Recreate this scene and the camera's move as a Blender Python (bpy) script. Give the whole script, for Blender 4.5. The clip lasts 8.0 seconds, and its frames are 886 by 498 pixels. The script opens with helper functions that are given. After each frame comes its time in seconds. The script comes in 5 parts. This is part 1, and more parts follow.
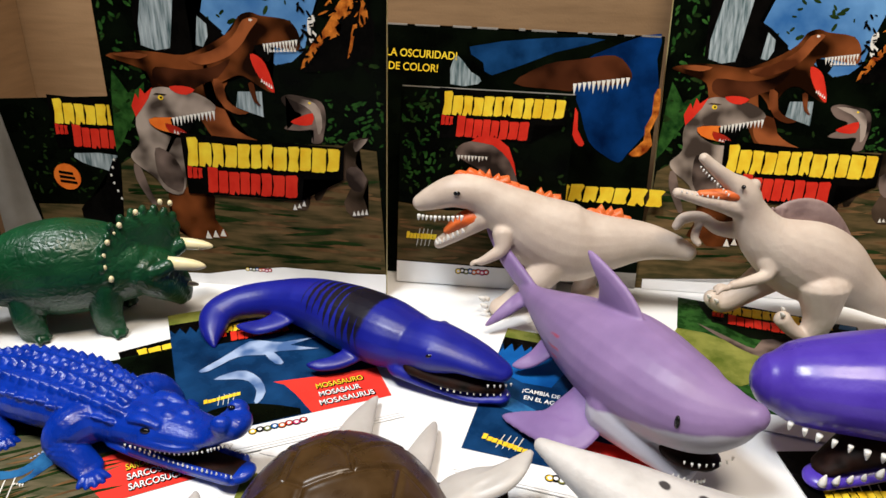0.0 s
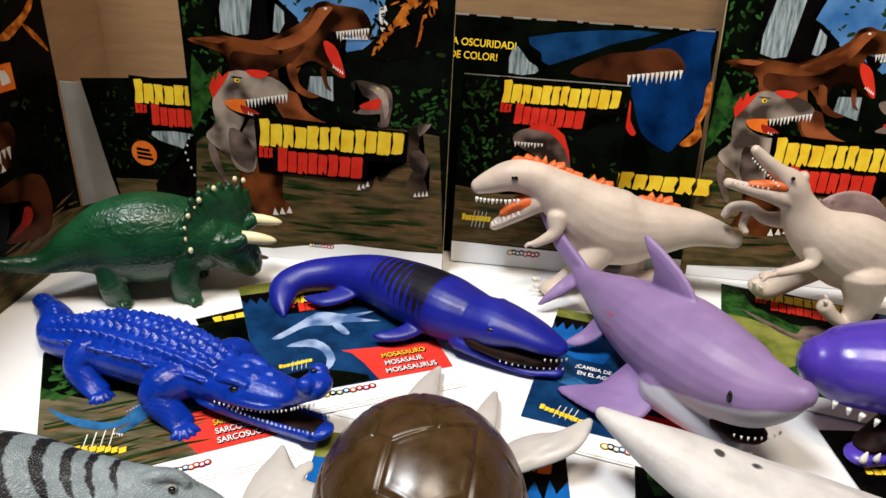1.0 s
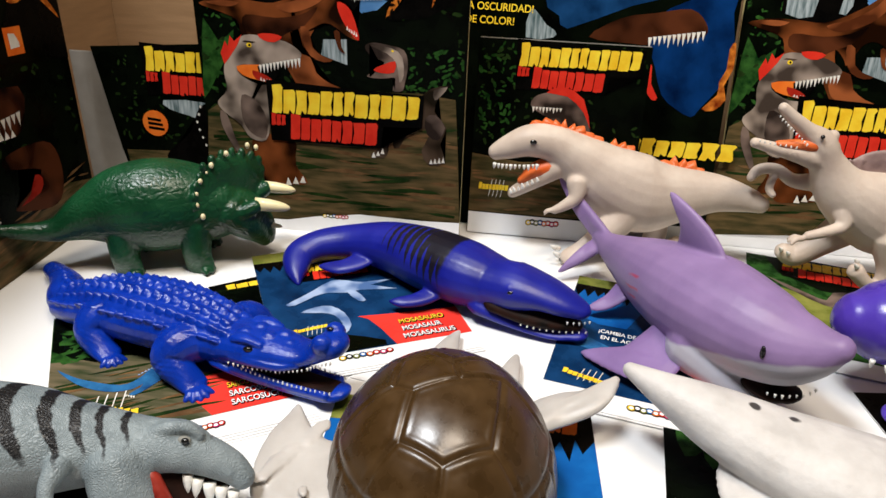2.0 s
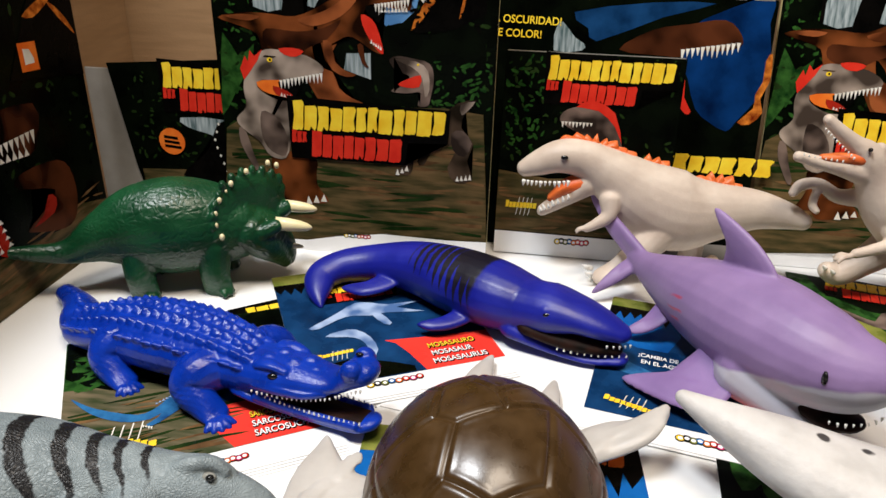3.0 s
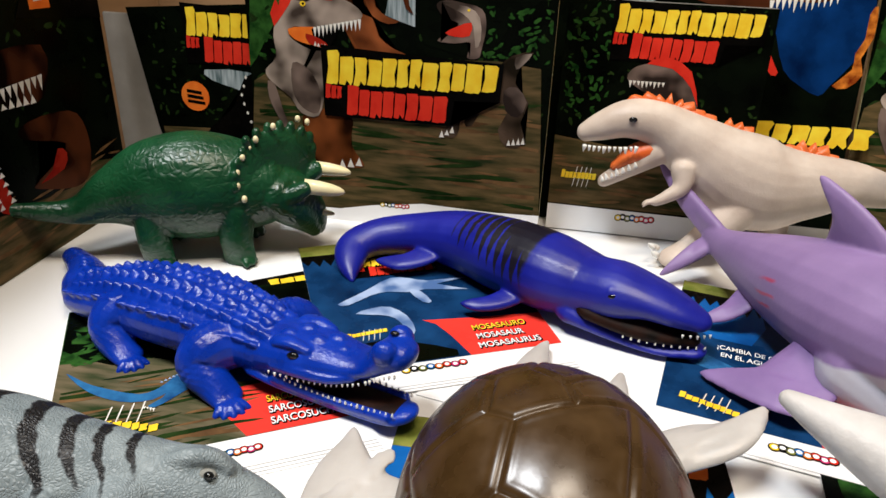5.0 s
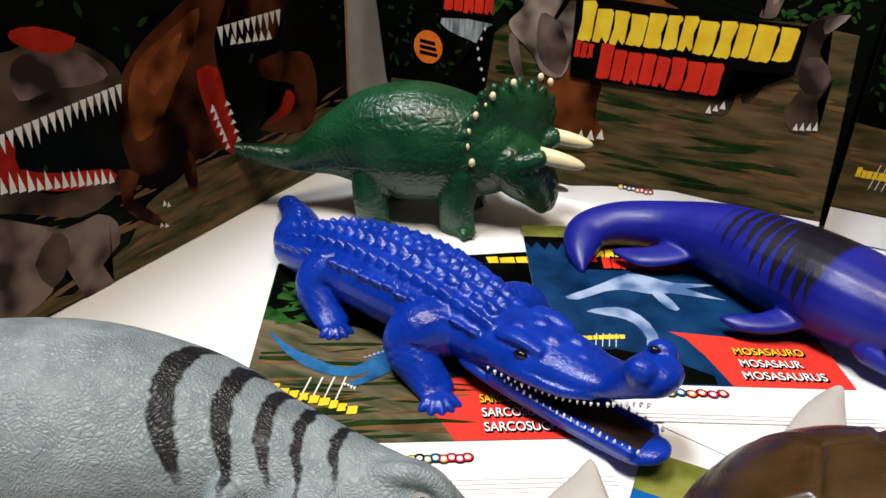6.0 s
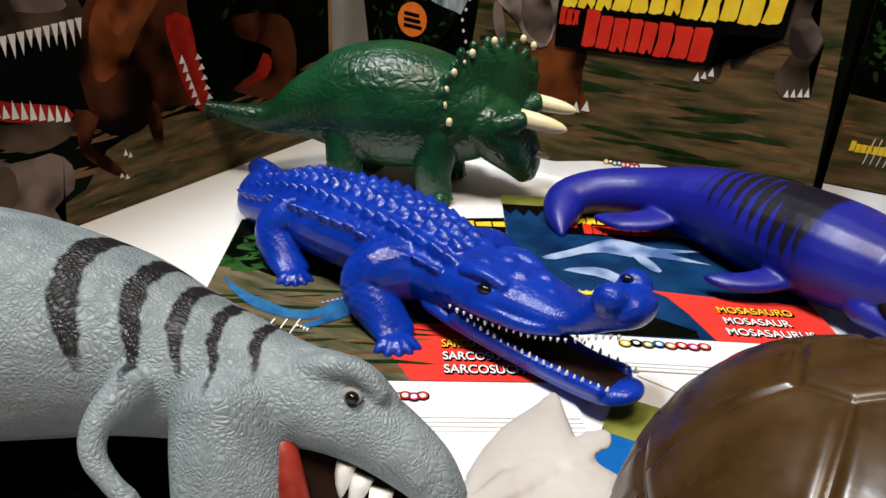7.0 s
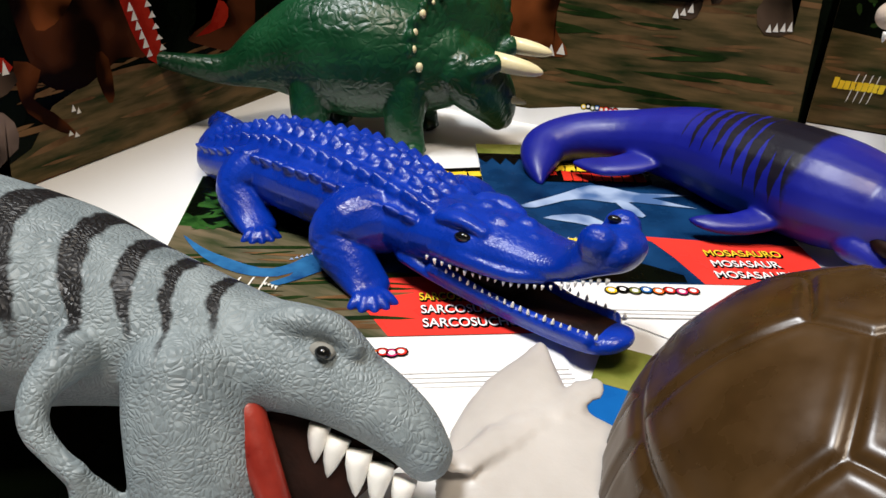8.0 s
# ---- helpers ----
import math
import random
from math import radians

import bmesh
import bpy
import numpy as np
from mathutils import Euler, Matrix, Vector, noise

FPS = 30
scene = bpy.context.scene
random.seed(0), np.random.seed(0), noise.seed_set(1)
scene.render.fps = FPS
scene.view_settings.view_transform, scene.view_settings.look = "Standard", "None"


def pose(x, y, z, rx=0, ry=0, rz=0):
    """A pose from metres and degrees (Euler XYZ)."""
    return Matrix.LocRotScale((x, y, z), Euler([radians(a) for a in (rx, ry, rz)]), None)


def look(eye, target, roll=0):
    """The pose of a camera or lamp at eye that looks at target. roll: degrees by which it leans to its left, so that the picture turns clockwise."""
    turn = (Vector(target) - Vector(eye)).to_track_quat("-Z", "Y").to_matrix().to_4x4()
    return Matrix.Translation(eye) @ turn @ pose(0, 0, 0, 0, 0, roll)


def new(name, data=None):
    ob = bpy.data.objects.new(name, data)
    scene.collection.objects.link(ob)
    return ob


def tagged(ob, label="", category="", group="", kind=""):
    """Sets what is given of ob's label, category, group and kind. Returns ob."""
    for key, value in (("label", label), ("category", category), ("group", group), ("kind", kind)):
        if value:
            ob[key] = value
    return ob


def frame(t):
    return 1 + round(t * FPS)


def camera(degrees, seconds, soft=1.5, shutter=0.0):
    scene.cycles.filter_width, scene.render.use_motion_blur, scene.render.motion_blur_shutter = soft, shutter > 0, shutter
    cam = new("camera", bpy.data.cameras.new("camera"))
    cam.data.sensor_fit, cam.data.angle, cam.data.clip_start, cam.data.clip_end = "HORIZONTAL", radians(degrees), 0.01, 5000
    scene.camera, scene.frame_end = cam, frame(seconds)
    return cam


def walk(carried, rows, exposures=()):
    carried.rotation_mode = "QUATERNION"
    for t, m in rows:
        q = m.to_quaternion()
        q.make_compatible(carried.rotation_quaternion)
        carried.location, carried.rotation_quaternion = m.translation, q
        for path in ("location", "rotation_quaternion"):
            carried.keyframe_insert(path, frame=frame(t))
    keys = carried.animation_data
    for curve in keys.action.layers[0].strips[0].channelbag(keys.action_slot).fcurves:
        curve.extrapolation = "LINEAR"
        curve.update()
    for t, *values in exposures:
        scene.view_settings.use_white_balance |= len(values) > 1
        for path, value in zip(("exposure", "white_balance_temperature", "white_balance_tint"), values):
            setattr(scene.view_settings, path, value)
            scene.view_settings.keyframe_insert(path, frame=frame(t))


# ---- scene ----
cam = camera(63.1, 8.0)
PATH = [
    (0, (0.077, 0.096, 0.276), (-0.05, 1.89, -0.598), 2.2),
    (0.5, (0.052, 0.067, 0.293), (-0.16, 1.84, -0.609), 2.1),
    (1, (0.052, 0.068, 0.284), (-0.126, 1.838, -0.63), 3.0),
    (1.5, (0.05, 0.063, 0.279), (-0.107, 1.836, -0.633), 3.4),
    (1.7, (0.05, 0.065, 0.264), (-0.132, 1.831, -0.656), 3.0),
    (3, (0.032, 0.084, 0.245), (-0.2, 1.875, -0.614), 1.6),
    (3.5, (0.026, 0.115, 0.225), (-0.187, 1.891, -0.671), 1.5),
    (4, (0.031, 0.12, 0.222), (-0.19, 1.89, -0.684), 1.2),
    (4.2, (0.033, 0.119, 0.222), (-0.193, 1.892, -0.675), 1.1),
    (5.3, (-0.004, 0.143, 0.203), (-0.473, 1.868, -0.694), 3.3),
    (5.5, (-0.024, 0.16, 0.198), (-0.665, 1.802, -0.747), 2.8),
    (6, (-0.023, 0.171, 0.182), (-0.807, 1.749, -0.764), 2.0),
    (6.5, (-0.011, 0.172, 0.156), (-0.783, 1.776, -0.756), 2.5),
    (7, (-0.009, 0.177, 0.141), (-0.819, 1.794, -0.712), 3.4),
    (7.5, (-0.012, 0.177, 0.135), (-0.826, 1.766, -0.767), 2.7),
    (8, (-0.014, 0.187, 0.13), (-0.737, 1.797, -0.811), 2.6),
]
walk(cam, [(t, look(eye, target, roll)) for t, eye, target, roll in PATH], [(0, 0.04), (8, 0.04)])


# ---- world and light ----
world = bpy.data.worlds.new("world")
scene.world = world
world.use_nodes = True
world.node_tree.nodes["Background"].inputs[0].default_value = (0.9, 0.92, 1.0, 1)
world.node_tree.nodes["Background"].inputs[1].default_value = 0.015


def area_lamp(name, eye, target, sx, sy, watts, colour):
    d = bpy.data.lights.new(name, "AREA")
    d.shape, d.size, d.size_y, d.energy, d.color = "RECTANGLE", sx, sy, watts, colour
    o = new(name, d)
    o.matrix_world = look(eye, target)
    return o


area_lamp("ceiling_lamp", (-0.44, 0.08, 1.55), (-0.05, 0.42, 0), 0.42, 0.28, 26.0, (0.96, 0.98, 1.0))
area_lamp("ceiling_lamp", (0.28, 0.0, 1.55), (0.0, 0.45, 0), 0.5, 0.3, 17.0, (1.0, 0.86, 0.70))


# ---- materials ----
def ramp(nt, stops, interp="LINEAR"):
    r = nt.nodes.new("ShaderNodeValToRGB")
    r.color_ramp.interpolation = interp
    e = r.color_ramp.elements
    while len(e) < len(stops):
        e.new(0.5)
    for k, (p, c) in zip(e, stops):
        k.position, k.color = p, (c, c, c, 1) if isinstance(c, (int, float)) else (*c, 1)
    return r


def math_node(nt, op, a, b=None):
    n = nt.nodes.new("ShaderNodeMath")
    n.operation = op
    for i, v in enumerate((a, b)):
        if v is None:
            continue
        if isinstance(v, (int, float)):
            n.inputs[i].default_value = v
        else:
            nt.links.new(v, n.inputs[i])
    return n.outputs[0]


def noise_tex(nt, scale, detail=4, stretch=None):
    tc = nt.nodes.new("ShaderNodeTexCoord")
    n = nt.nodes.new("ShaderNodeTexNoise")
    n.inputs["Scale"].default_value, n.inputs["Detail"].default_value = scale, detail
    src = tc.outputs["Object"]
    if stretch:
        mp = nt.nodes.new("ShaderNodeMapping")
        mp.inputs["Scale"].default_value = stretch
        nt.links.new(src, mp.inputs[0])
        src = mp.outputs[0]
    nt.links.new(src, n.inputs["Vector"])
    return n


def surface(name, dark, light, scale=60, rough=0.45, bump=0.15, bump_scale=900, cells=0.0, cell_scale=420, stretch=None, sss=0.0, spec=0.5, coat=0.0, detail=5):
    """A surface of two near colours, mottled, with a fine grain and, where cells is given, a skin of small scales."""
    m = bpy.data.materials.new(name)
    m.use_nodes = True
    nt = m.node_tree
    b = nt.nodes["Principled BSDF"]
    n1, n2 = noise_tex(nt, scale, detail, stretch), noise_tex(nt, bump_scale, 3)
    r = ramp(nt, [(0.3, dark), (0.7, light)] if detail > 2 else [(0.38, dark), (0.62, light)])
    nt.links.new(n1.outputs["Fac"], r.inputs[0])
    nt.links.new(r.outputs[0], b.inputs["Base Color"])
    rr = ramp(nt, [(0.3, max(rough - 0.08, 0.02)), (0.75, min(rough + 0.1, 1))])
    nt.links.new(n1.outputs["Fac"], rr.inputs[0])
    nt.links.new(rr.outputs[0], b.inputs["Roughness"])
    b.inputs["Specular IOR Level"].default_value = spec
    b.inputs["Coat Weight"].default_value = coat
    b.inputs["Coat Roughness"].default_value = 0.2
    height = n2.outputs["Fac"]
    if cells:
        v = nt.nodes.new("ShaderNodeTexVoronoi")
        v.inputs["Scale"].default_value = cell_scale
        v.feature = "DISTANCE_TO_EDGE"
        nt.links.new(noise_warp(nt, 0.0016), v.inputs["Vector"])
        vr = ramp(nt, [(0.0, 0.0), (0.35, 1.0)])
        nt.links.new(v.outputs["Distance"], vr.inputs[0])
        height = math_node(nt, "ADD", math_node(nt, "MULTIPLY", vr.outputs[0], cells), math_node(nt, "MULTIPLY", height, 0.5))
    bp = nt.nodes.new("ShaderNodeBump")
    bp.inputs["Strength"].default_value, bp.inputs["Distance"].default_value = bump, 0.0008
    nt.links.new(height, bp.inputs["Height"])
    nt.links.new(bp.outputs[0], b.inputs["Normal"])
    if sss:
        b.inputs["Subsurface Weight"].default_value = sss
        b.inputs["Subsurface Radius"].default_value = (1, 0.8, 0.7)
        b.inputs["Subsurface Scale"].default_value = 0.004
    return m


def noise_warp(nt, amount):
    tc = nt.nodes.new("ShaderNodeTexCoord")
    n = nt.nodes.new("ShaderNodeTexNoise")
    n.inputs["Scale"].default_value = 90
    nt.links.new(tc.outputs["Object"], n.inputs["Vector"])
    s = nt.nodes.new("ShaderNodeVectorMath")
    s.operation = "SCALE"
    s.inputs["Scale"].default_value = amount * 6
    nt.links.new(n.outputs["Color"], s.inputs[0])
    a = nt.nodes.new("ShaderNodeVectorMath")
    nt.links.new(tc.outputs["Object"], a.inputs[0])
    nt.links.new(s.outputs[0], a.inputs[1])
    return a.outputs[0]


def along(nt, way, start, wobble=0.0, wobble_scale=200):
    """Distance in metres along a direction from a point, with a ragged edge."""
    tc = nt.nodes.new("ShaderNodeTexCoord")
    d = nt.nodes.new("ShaderNodeVectorMath")
    d.operation = "DOT_PRODUCT"
    w = Vector(way).normalized()
    d.inputs[1].default_value = w
    nt.links.new(tc.outputs["Object"], d.inputs[0])
    v = math_node(nt, "SUBTRACT", d.outputs["Value"], w.dot(Vector(start)))
    if wobble:
        n = noise_tex(nt, wobble_scale, 3)
        v = math_node(nt, "ADD", v, math_node(nt, "MULTIPLY", math_node(nt, "SUBTRACT", n.outputs["Fac"], 0.5), wobble))
    return v


def paint_over(m, mask, colour):
    """A second paint where the mask is 1."""
    nt = m.node_tree
    b = nt.nodes["Principled BSDF"]
    old = b.inputs["Base Color"].links[0].from_socket
    mx = nt.nodes.new("ShaderNodeMix")
    mx.data_type = "RGBA"
    nt.links.new(mask, mx.inputs["Factor"])
    nt.links.new(old, mx.inputs["A"])
    mx.inputs["B"].default_value = (*colour, 1)
    nt.links.new(mx.outputs["Result"], b.inputs["Base Color"])


def step(nt, value, low, high):
    r = nt.nodes.new("ShaderNodeMapRange")
    r.inputs["From Min"].default_value, r.inputs["From Max"].default_value = low, high
    nt.links.new(value, r.inputs["Value"])
    return r.outputs["Result"]


def print_ink(name, dark, light, scale=40, rough=0.28, stretch=None, detail=5):
    return surface(name, dark, light, scale, rough, 0.04, 160, stretch=stretch, spec=0.03, detail=detail)


M = {
    "table": surface("table_laminate", (0.80, 0.80, 0.79), (0.84, 0.84, 0.83), 8, 0.35, 0.03),
    "card": surface("brown_cardboard", (0.255, 0.150, 0.071), (0.325, 0.197, 0.097), 25, 0.8, 0.2, 500, stretch=(1, 1, 8)),
    # walls and ceiling kept dark grey so the prints mirror less light
    "wall": surface("wall_dim_grey", (0.20, 0.19, 0.18), (0.25, 0.24, 0.22), 3, 0.8, 0.1, 200),
    "floor": surface("floor_wood", (0.18, 0.11, 0.06), (0.28, 0.18, 0.10), 6, 0.5, 0.1, 200, stretch=(1, 8, 1)),
    "paper": surface("white_paper", (0.80, 0.80, 0.80), (0.86, 0.86, 0.86), 30, 0.35, 0.03),
    "grey_paper": surface("grey_foil", (0.20, 0.185, 0.165), (0.31, 0.29, 0.26), 30, 0.4, 0.05),
    "edge": surface("cut_edge", (0.50, 0.42, 0.16), (0.68, 0.60, 0.34), 60, 0.6, 0.1),
    "jungle": print_ink("print_jungle", (0.0006, 0.0008, 0.0006), (0.0024, 0.0045, 0.0018), 45),
    "leaf": print_ink("print_leaves", (0.004, 0.022, 0.005), (0.030, 0.10, 0.018), 150),
    "ground": print_ink("print_ground", (0.010, 0.022, 0.007), (0.15, 0.095, 0.042), 30, stretch=(1, 1, 6)),
    "ground_flat": print_ink("print_ground", (0.022, 0.038, 0.014), (0.17, 0.13, 0.08), 30, stretch=(1, 5, 1)),
    "sky": print_ink("print_sky", (0.03, 0.12, 0.32), (0.13, 0.30, 0.55), 30),
    "blue": print_ink("print_blue", (0.004, 0.05, 0.22), (0.01, 0.16, 0.50), 22),
    "blue_deep": print_ink("print_royal_blue", (0.0008, 0.008, 0.04), (0.003, 0.035, 0.15), 40),
    "deep": print_ink("print_deep_blue", (0.002, 0.014, 0.05), (0.008, 0.05, 0.15), 50),
    "fall": print_ink("print_waterfall", (0.05, 0.09, 0.095), (0.42, 0.48, 0.50), 160, stretch=(3, 1, 0.25)),
    "lava": print_ink("print_lava", (0.14, 0.012, 0.003), (0.75, 0.24, 0.03), 170),
    "black": print_ink("print_black", (0.0008, 0.0008, 0.0008), (0.003, 0.0025, 0.002), 60),
    "brown": print_ink("print_brown", (0.010, 0.003, 0.001), (0.21, 0.058, 0.016), 38, detail=1.5),
    "rust": print_ink("print_rust", (0.07, 0.018, 0.006), (0.30, 0.085, 0.026), 45, detail=1.5),
    "bark": print_ink("print_bark", (0.07, 0.036, 0.016), (0.19, 0.105, 0.045), 60),
    "moss": print_ink("print_moss", (0.004, 0.012, 0.003), (0.020, 0.042, 0.010), 60),
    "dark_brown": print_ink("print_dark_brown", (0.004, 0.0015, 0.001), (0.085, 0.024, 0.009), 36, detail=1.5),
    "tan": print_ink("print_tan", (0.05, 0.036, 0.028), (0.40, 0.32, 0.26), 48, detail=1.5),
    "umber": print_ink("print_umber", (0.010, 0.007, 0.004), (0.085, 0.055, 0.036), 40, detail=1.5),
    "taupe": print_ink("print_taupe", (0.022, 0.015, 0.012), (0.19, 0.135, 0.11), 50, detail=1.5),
    "red": print_ink("print_red", (0.55, 0.02, 0.012), (0.70, 0.04, 0.02), 60),
    "red_deep": print_ink("print_deep_red", (0.20, 0.008, 0.005), (0.42, 0.025, 0.012), 60),
    "flag": print_ink("print_flag_red", (0.72, 0.035, 0.025), (0.82, 0.05, 0.035), 30),
    "yellow": print_ink("print_yellow", (0.80, 0.48, 0.02), (0.90, 0.68, 0.05), 90),
    "orange": print_ink("print_orange", (0.70, 0.12, 0.015), (0.82, 0.22, 0.03), 60),
    "ivory": print_ink("print_ivory", (0.62, 0.58, 0.50), (0.82, 0.80, 0.74), 80),
    "pale_blue": print_ink("print_pale_blue", (0.07, 0.14, 0.32), (0.34, 0.44, 0.64), 70, detail=1.5),
    "mid_blue": print_ink("print_mid_blue", (0.01, 0.05, 0.16), (0.03, 0.16, 0.36), 90),
    "lime": print_ink("print_lime", (0.08, 0.11, 0.015), (0.26, 0.26, 0.06), 60),
    "white": print_ink("print_white", (0.82, 0.82, 0.82), (0.88, 0.88, 0.88), 40),
    "magenta": print_ink("print_magenta", (0.5, 0.02, 0.12), (0.6, 0.05, 0.18), 60),
    "tooth": surface("tooth_paint", (0.80, 0.78, 0.72), (0.90, 0.89, 0.85), 300, 0.3, 0.05, sss=0.1),
    "cream": surface("cream_paint", (0.76, 0.66, 0.36), (0.86, 0.77, 0.50), 90, 0.35, 0.1),
    "pupil": surface("black_paint", (0.004, 0.004, 0.004), (0.01, 0.01, 0.01), 90, 0.12, 0.0),
    "eye_white": surface("eye_paint", (0.22, 0.22, 0.2), (0.32, 0.31, 0.28), 90, 0.2, 0.0),
    "maw": surface("dark_mouth_paint", (0.003, 0.002, 0.0015), (0.022, 0.007, 0.004), 120, 0.6, 0.1, spec=0.12),
    "tongue": surface("red_mouth_paint", (0.16, 0.012, 0.008), (0.32, 0.03, 0.016), 120, 0.35, 0.1),
    "croc": surface("blue_vinyl", (0.0008, 0.020, 0.25), (0.0015, 0.036, 0.40), 60, 0.30, 0.32, 700, cells=0.2, cell_scale=700, spec=0.4),
    "mosa": surface("indigo_vinyl", (0.004, 0.007, 0.19), (0.008, 0.014, 0.29), 40, 0.40, 0.10, 500, spec=0.45),
    "shark": surface("violet_vinyl", (0.21, 0.135, 0.30), (0.29, 0.19, 0.39), 35, 0.5, 0.08, 600, sss=0.08),
    "shark_fin": surface("violet_vinyl", (0.19, 0.115, 0.29), (0.26, 0.165, 0.38), 35, 0.5, 0.08, 600, sss=0.08),
    "whale": surface("purple_vinyl", (0.055, 0.025, 0.34), (0.085, 0.045, 0.45), 40, 0.33, 0.25, 260, coat=0.25),
    "tri": surface("green_vinyl", (0.0015, 0.028, 0.010), (0.005, 0.066, 0.021), 45, 0.36, 0.5, 300, cells=0.6, cell_scale=230, spec=0.45),
    "bone": surface("bone_white_vinyl", (0.52, 0.42, 0.345), (0.65, 0.55, 0.46), 60, 0.55, 0.25, 300, cells=0.15, cell_scale=420, sss=0.12),
    "spino": surface("ivory_vinyl", (0.54, 0.43, 0.35), (0.66, 0.56, 0.465), 45, 0.55, 0.35, 300, sss=0.12),
    "sail": surface("mauve_vinyl", (0.20, 0.13, 0.12), (0.40, 0.28, 0.25), 60, 0.55, 0.4, 300),
    "spike": surface("orange_vinyl", (0.62, 0.10, 0.015), (0.80, 0.20, 0.05), 80, 0.45, 0.2),
    "grey": surface("grey_vinyl", (0.155, 0.19, 0.205), (0.25, 0.295, 0.31), 90, 0.5, 0.45, 600, cells=0.8, cell_scale=800),
    "pale": surface("pale_vinyl", (0.50, 0.475, 0.455), (0.64, 0.615, 0.595), 70, 0.5, 0.5, 220, sss=0.1),
    "flipper": surface("translucent_vinyl", (0.42, 0.39, 0.36), (0.54, 0.51, 0.48), 40, 0.42, 0.2, 300, sss=0.2),
    "shell": surface("brown_shell_vinyl", (0.034, 0.017, 0.005), (0.064, 0.033, 0.010), 90, 0.30, 0.05, 300, spec=0.5),
}


# ---- building ----
def finish(name, bm, mat, parent=None, label="", smooth=False):
    me = bpy.data.meshes.new(name)
    bm.normal_update()
    bm.to_mesh(me)
    bm.free()
    if smooth:
        me.polygons.foreach_set("use_smooth", [True] * len(me.polygons))
    me.materials.append(mat)
    o = new(name, me)
    if parent:
        o.parent = parent
    return tagged(o, label)


def part(name, bm, mat, parent, label="", smooth=True):
    return finish(name, bm, mat, parent, label, smooth)


def thing(name, label, category, base=(0, 0, 0), group=""):
    o = new(name)
    o.empty_display_size = 0.02
    o.location = base
    return tagged(o, label, category, group)


def box(bm, x0, x1, y0, y1, z0, z1, bevel=0.0):
    vs = bmesh.ops.create_cube(bm, size=1, matrix=Matrix.LocRotScale(((x0 + x1) / 2, (y0 + y1) / 2, (z0 + z1) / 2), None, (x1 - x0, y1 - y0, z1 - z0)))["verts"]
    if bevel:
        es = list({e for v in vs for e in v.link_edges})
        bmesh.ops.bevel(bm, geom=es, offset=bevel, segments=2, affect="EDGES")


def spline(pts, steps):
    """A smooth row of values through the given ones."""
    p = [np.array(q, float) for q in pts]
    p = [2 * p[0] - p[1], *p, 2 * p[-1] - p[-2]]
    out = []
    for i in range(1, len(p) - 2):
        for k in range(steps):
            t = k / steps
            out.append(0.5 * (2 * p[i] + (p[i + 1] - p[i - 1]) * t + (2 * p[i - 1] - 5 * p[i] + 4 * p[i + 1] - p[i + 2]) * t * t + (3 * p[i] - p[i - 1] - 3 * p[i + 1] + p[i + 2]) * t ** 3))
    return out + [p[-2]]


def tube(bm, pts, base=(0, 0, 0), n=16, steps=5):
    """A limb: rows of x, y, z, half width, half height in mm (world), rounded at both ends."""
    rows = spline([(*q, q[3]) if len(q) == 4 else q for q in pts], steps)
    c = [Vector(r[:3]) / 1000 - Vector(base) for r in rows]
    size = [(max(r[3], 0.3) / 1000, max(r[4], 0.3) / 1000) for r in rows]
    t0, t1 = (c[1] - c[0]).normalized(), (c[-1] - c[-2]).normalized()
    ends0 = [(c[0] - t0 * max(size[0]) * s, (size[0][0] * q, size[0][1] * q), t0) for s, q in ((0.7, 0.25), (0.5, 0.65), (0.25, 0.9))]
    ends1 = [(c[-1] + t1 * max(size[-1]) * s, (size[-1][0] * q, size[-1][1] * q), t1) for s, q in ((0.25, 0.9), (0.5, 0.65), (0.7, 0.25))]
    mid = [(c[i], size[i], (c[min(i + 1, len(c) - 1)] - c[max(i - 1, 0)]).normalized()) for i in range(len(c))]
    side, rings = None, []
    for centre, (w, h), t in ends0 + mid + ends1:
        if side is None:
            up = Vector((0, 0, 1)) if abs(t.z) < 0.85 else Vector((0, 1, 0))
            side = t.cross(up).normalized()
        else:
            side = (side - t * side.dot(t)).normalized()
        if abs(t.z) < 0.7:
            side = side.lerp(t.cross(Vector((0, 0, 1))).normalized() * (1 if side.dot(t.cross(Vector((0, 0, 1)))) >= 0 else -1), 0.3).normalized()
        u = side.cross(t)
        rings.append([bm.verts.new(centre + side * w * math.cos(2 * math.pi * k / n) + u * h * math.sin(2 * math.pi * k / n)) for k in range(n)])
    for a, b in zip(rings, rings[1:]):
        for k in range(n):
            bm.faces.new((a[k], a[(k + 1) % n], b[(k + 1) % n], b[k]))
    bm.faces.new(rings[0][::-1])
    bm.faces.new(rings[-1])


def ball(bm, x, y, z, r, base=(0, 0, 0), squash=(1, 1, 1), seg=10):
    m = Matrix.LocRotScale(Vector((x, y, z)) / 1000 - Vector(base), None, Vector(squash) * r / 1000)
    bmesh.ops.create_uvsphere(bm, u_segments=seg, v_segments=max(6, seg * 2 // 3), radius=1, matrix=m)


